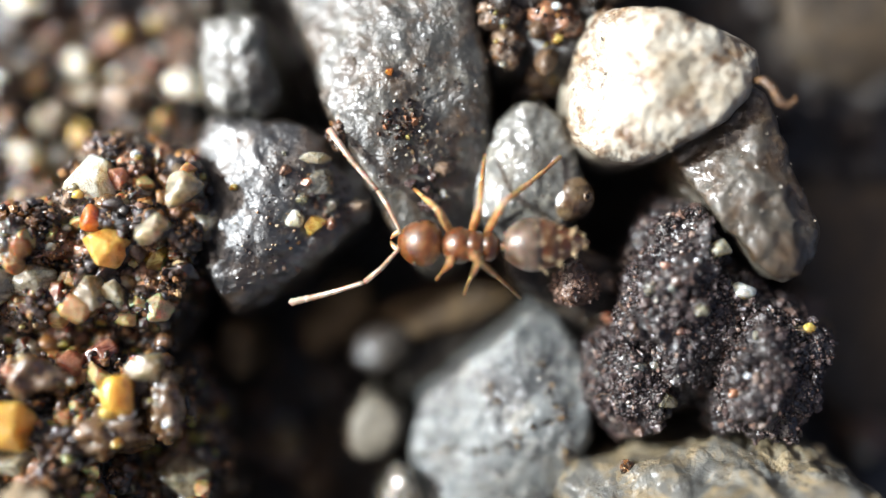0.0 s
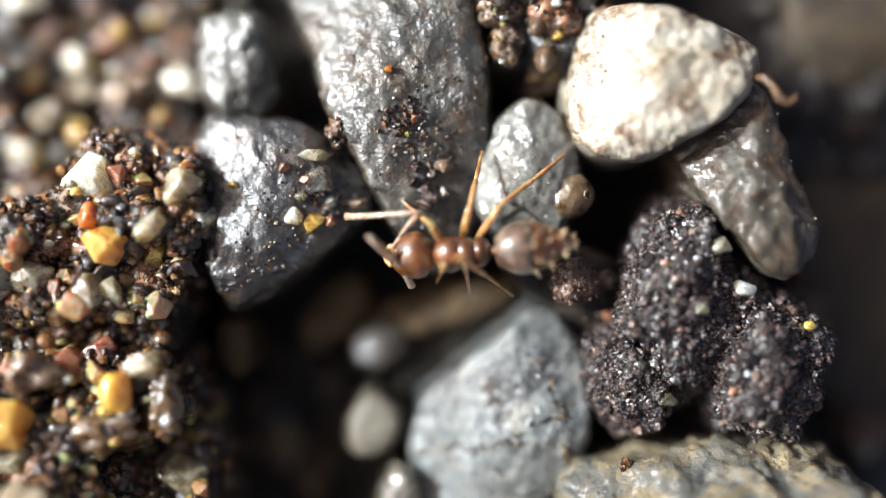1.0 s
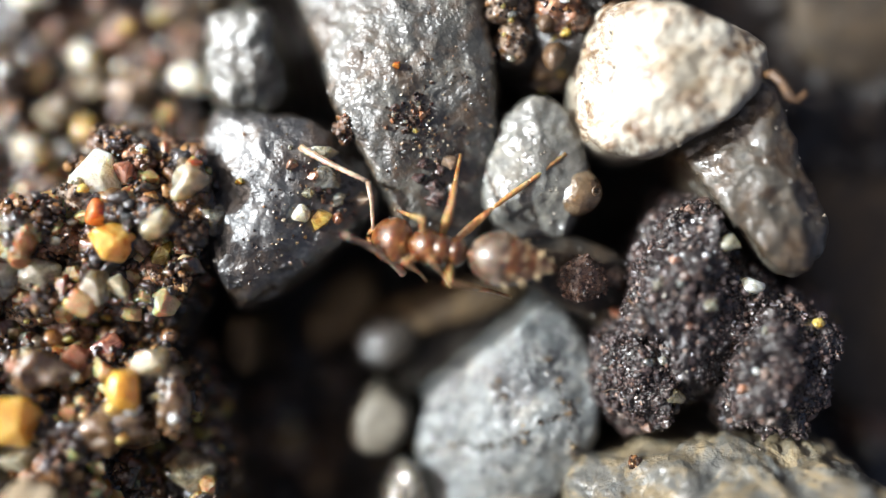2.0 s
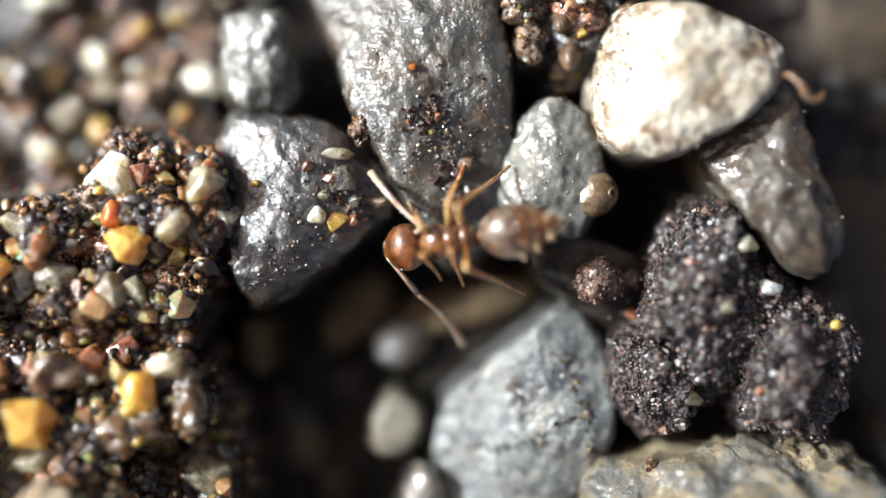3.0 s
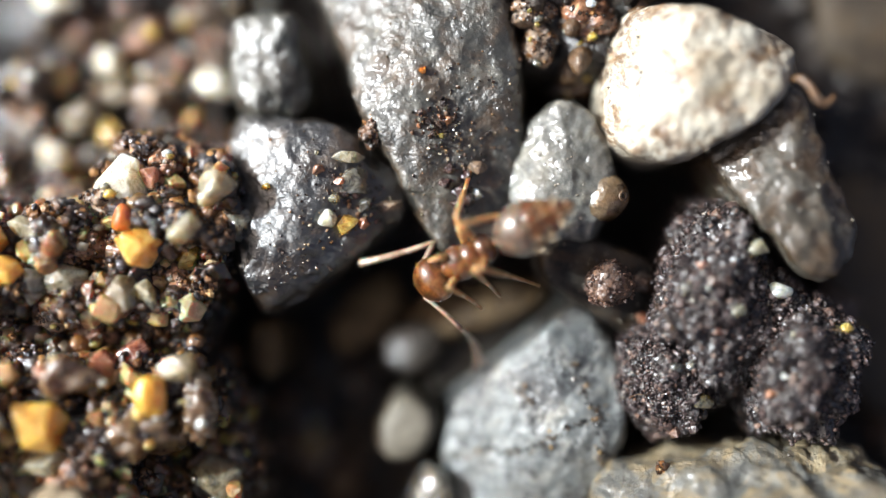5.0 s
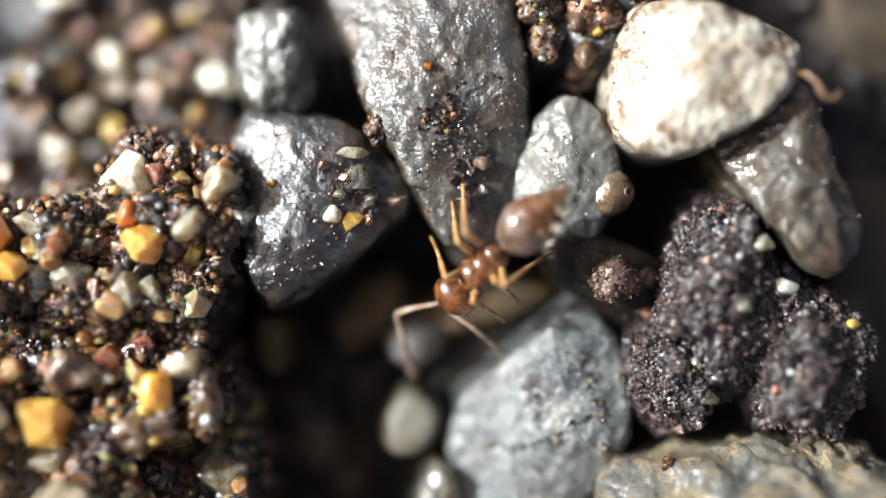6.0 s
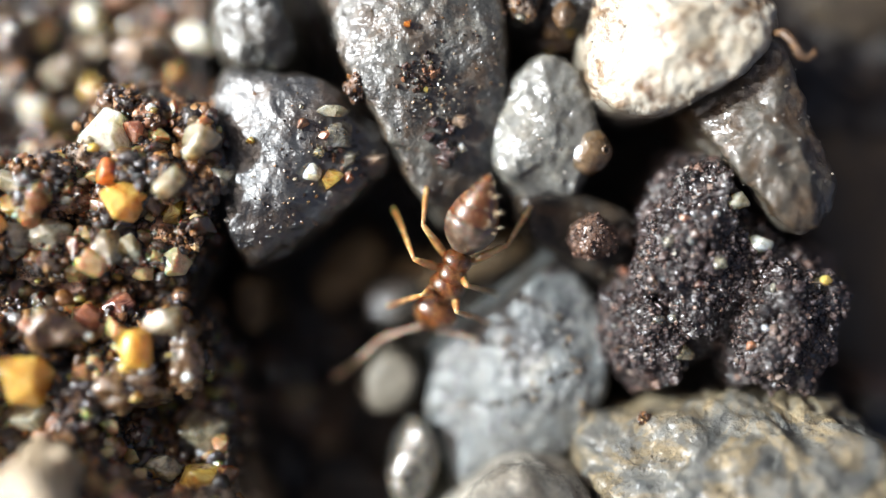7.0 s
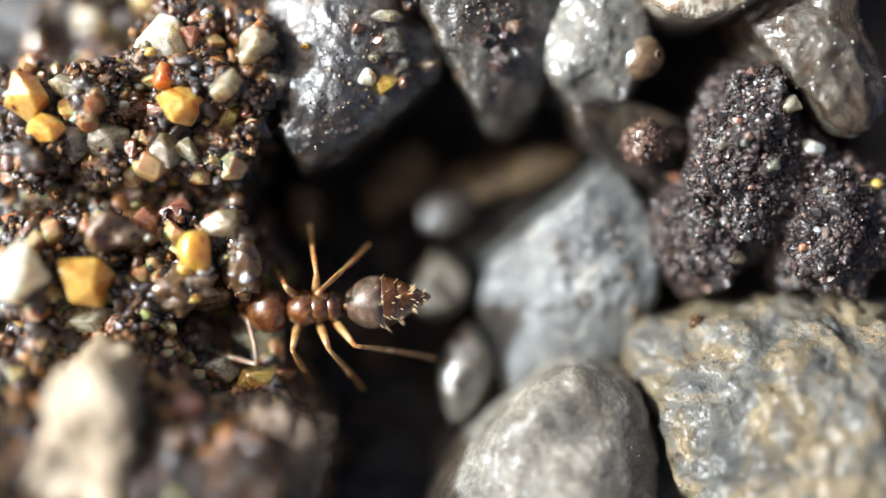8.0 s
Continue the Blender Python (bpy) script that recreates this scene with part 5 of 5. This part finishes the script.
FEET["front_left"] = [(0, -0.09, -0.51), (1, -0.08, -0.60), (2.5, -0.51, -0.63), (3.5, -0.39, -0.52), (4.5, -0.05, -0.75), (5.8, 0.30, -1.30), (6.5, 0.64, -1.55), (7, 0.56, -2.25), (7.5, -2.05, -5.00), (8, -3.79, -5.16)]
FEET["middle_left"] = [(0, 0.39, -0.77), (1, 0.49, -0.78), (2.5, -0.15, -0.71), (3.5, 0.02, -0.64), (4.5, 0.23, -0.75), (5.8, 0.71, -0.89), (6.5, 0.57, -1.39), (7, 0.66, -1.70), (7.5, -1.16, -4.27), (8, -2.85, -5.22)]
FEET["hind_left"] = [(0, 1.39, -0.84), (1, 1.26, -0.84), (2.5, 1.04, -0.94), (3.5, 1.05, -0.74), (4.5, 1.14, -0.62), (5.8, 1.00, -0.65), (6.2, 1.59, 0.45), (6.5, 1.82, 0.64), (7, 1.70, 0.50), (7.2, 1.10, -1.59), (7.5, -0.16, -3.65), (8, -1.53, -4.65)]
TIPS["right"] = [(0, -2.06, 2.18), (0.2, -2.54, 1.23), (0.4, -1.88, 1.51), (0.5, -2.23, 1.04), (0.7, -2.34, 1.31), (0.9, -2.13, 0.94), (1, -1.61, 0.53), (1.2, -2.47, -0.24), (2.3, -2.05, 2.15), (2.5, -1.90, 1.23), (2.8, -1.88, 0.85), (3, -1.64, 1.23), (3.2, -1.57, 1.24), (3.5, -1.69, 1.59), (3.8, -2.16, 1.23), (4, -1.99, 0.86), (4.2, -2.35, 0.83), (4.5, -2.64, -1.53), (4.7, -2.00, -0.32), (5.8, -2.43, -2.15), (6, -1.28, -2.39), (6.2, -0.62, -3.17), (6.5, -1.15, -2.70), (6.7, -2.20, -3.59), (6.9, -2.86, -2.96), (7, -2.33, -3.34), (7.2, -2.83, -2.75), (7.5, -3.78, -3.90), (8, -6.01, -2.98)]
TIPS["left"] = [(0, -2.65, -0.91), (0.2, -1.92, -1.20), (0.4, -1.99, -0.96), (0.5, -1.48, -0.40), (0.7, -1.40, -1.49), (0.9, -0.85, -0.84), (1, -0.64, -0.65), (1.2, -0.98, -0.65), (2.3, -1.14, -0.59), (2.5, -0.51, -0.62), (2.8, -0.26, -2.05), (3, -0.11, -1.84), (3.2, -0.25, -2.25), (3.5, -2.11, -2.24), (3.8, -1.80, -2.38), (4, -1.52, -1.40), (4.2, -0.14, -2.42), (4.5, 0.05, -1.63), (4.7, -0.02, -2.11), (5.8, 0.47, -2.39), (6, 0.70, -2.63), (6.2, 1.33, -2.20), (6.5, 1.54, -2.59), (6.7, 0.44, -2.56), (6.9, 0.23, -3.39), (7, 0.03, -3.19), (7.2, -1.06, -4.17), (7.5, -2.86, -5.25), (8, -5.93, -4.43)]

def along(track, t):
    """A place on a track of (seconds, x, y) rows."""
    for a, b in zip(track, track[1:]):
        if t <= b[0]:
            u = max(0.0, (t - a[0]) / (b[0] - a[0]))
            return a[1] + (b[1] - a[1]) * u, a[2] + (b[2] - a[2]) * u
    return track[-1][1], track[-1][2]


def aim(origin, d, pole):
    """A pose at origin, in metres, with x along d and z towards pole."""
    x = d.normalized()
    y = pole.cross(x)
    y = y.normalized() if y.length > 1e-6 else Vector((0, 1, 0))
    z = x.cross(y)
    m = Matrix((x, y, z)).transposed().to_4x4()
    m.translation = origin
    return m


def bend(base, target, a, b, pole):
    """The poses of two bones of lengths a and b that reach from base towards target, bent towards pole; the second in the first's space."""
    d = target - base
    n = min(max(d.length, abs(a - b) + 0.02), a + b - 0.01)
    d = d.normalized()
    c = (a * a + n * n - b * b) / (2 * a * n)
    h = math.sqrt(max(0.0, 1 - c * c))
    side = (pole - d * pole.dot(d)).normalized()
    knee = base + (d * c + side * h) * a
    tip = base + d * n
    first = aim(base * MM, knee - base, side)
    second = aim(knee * MM, tip - knee, side)
    return first, first.inverted() @ second


def motions():
    ant, head, gaster, limbs = ANT_PARTS
    times = sorted({r[0] for r in ANT} | {r[0] for r in TIPS["right"]} | {r[0] for k in FEET for r in FEET[k]})
    cols = list(zip(*ANT))
    body, heads, tails = [], [], []
    moves = {k: ([], []) for k in limbs}
    for t in times:
        x, y, z, turn, nod, wag = (float(np.interp(t, cols[0], c)) for c in cols[1:])
        tilt, drop, bow = (float(np.interp(t, TILT[0], c)) for c in TILT[1:])
        z -= drop
        m = pose(x * MM, y * MM, z * MM, 0, tilt, turn)
        body.append((t, m))
        hm = pose(NECK[0] * MM, 0, NECK[2] * MM, 0, bow, nod)
        heads.append((t, hm))
        tails.append((t, pose(WAIST[0] * MM, 0, WAIST[2] * MM, 0, 3, wag)))
        inv = m.inverted()
        for k in limbs:
            kind, side = k.split("_")
            s = -1 if side == "right" else 1
            if kind == "feeler":
                base = (hm @ Vector(((FEELER_BASE[0] - 0.2) * MM, s * FEELER_BASE[1] * MM, 0.10 * MM))) / MM
                tx, ty = along(TIPS[side], t)
                dip = 1.3 * step(-1.0, -2.2, ty) * step(-4.6, -3.4, tx)
                goal = (inv @ Vector((tx * MM, ty * MM, (z - 0.25 - dip) * MM))) / MM
                one, two = bend(base, goal, SCAPE, WHIP, Vector((-0.45, s * 0.8, 0.3)))
            else:
                cx, cy, cz = COXA[kind]
                fx, fy = along(FEET[k], t)
                f, tb, ts = LIMB[kind]
                goal = (inv @ Vector((fx * MM, fy * MM, (z - 0.65) * MM))) / MM
                one, two = bend(Vector((cx, s * cy, cz)), goal, f, tb + ts, Vector((0.25 if kind == "front" else -0.15, s * 0.5, 0.9)))
            moves[k][0].append((t, one))
            moves[k][1].append((t, two))
    walk(ant, body)
    walk(head, heads)
    walk(gaster, tails)
    for k, (first, second) in moves.items():
        walk(limbs[k][0], first)
        for ob in limbs[k][1:]:
            walk(ob, second)


motions()
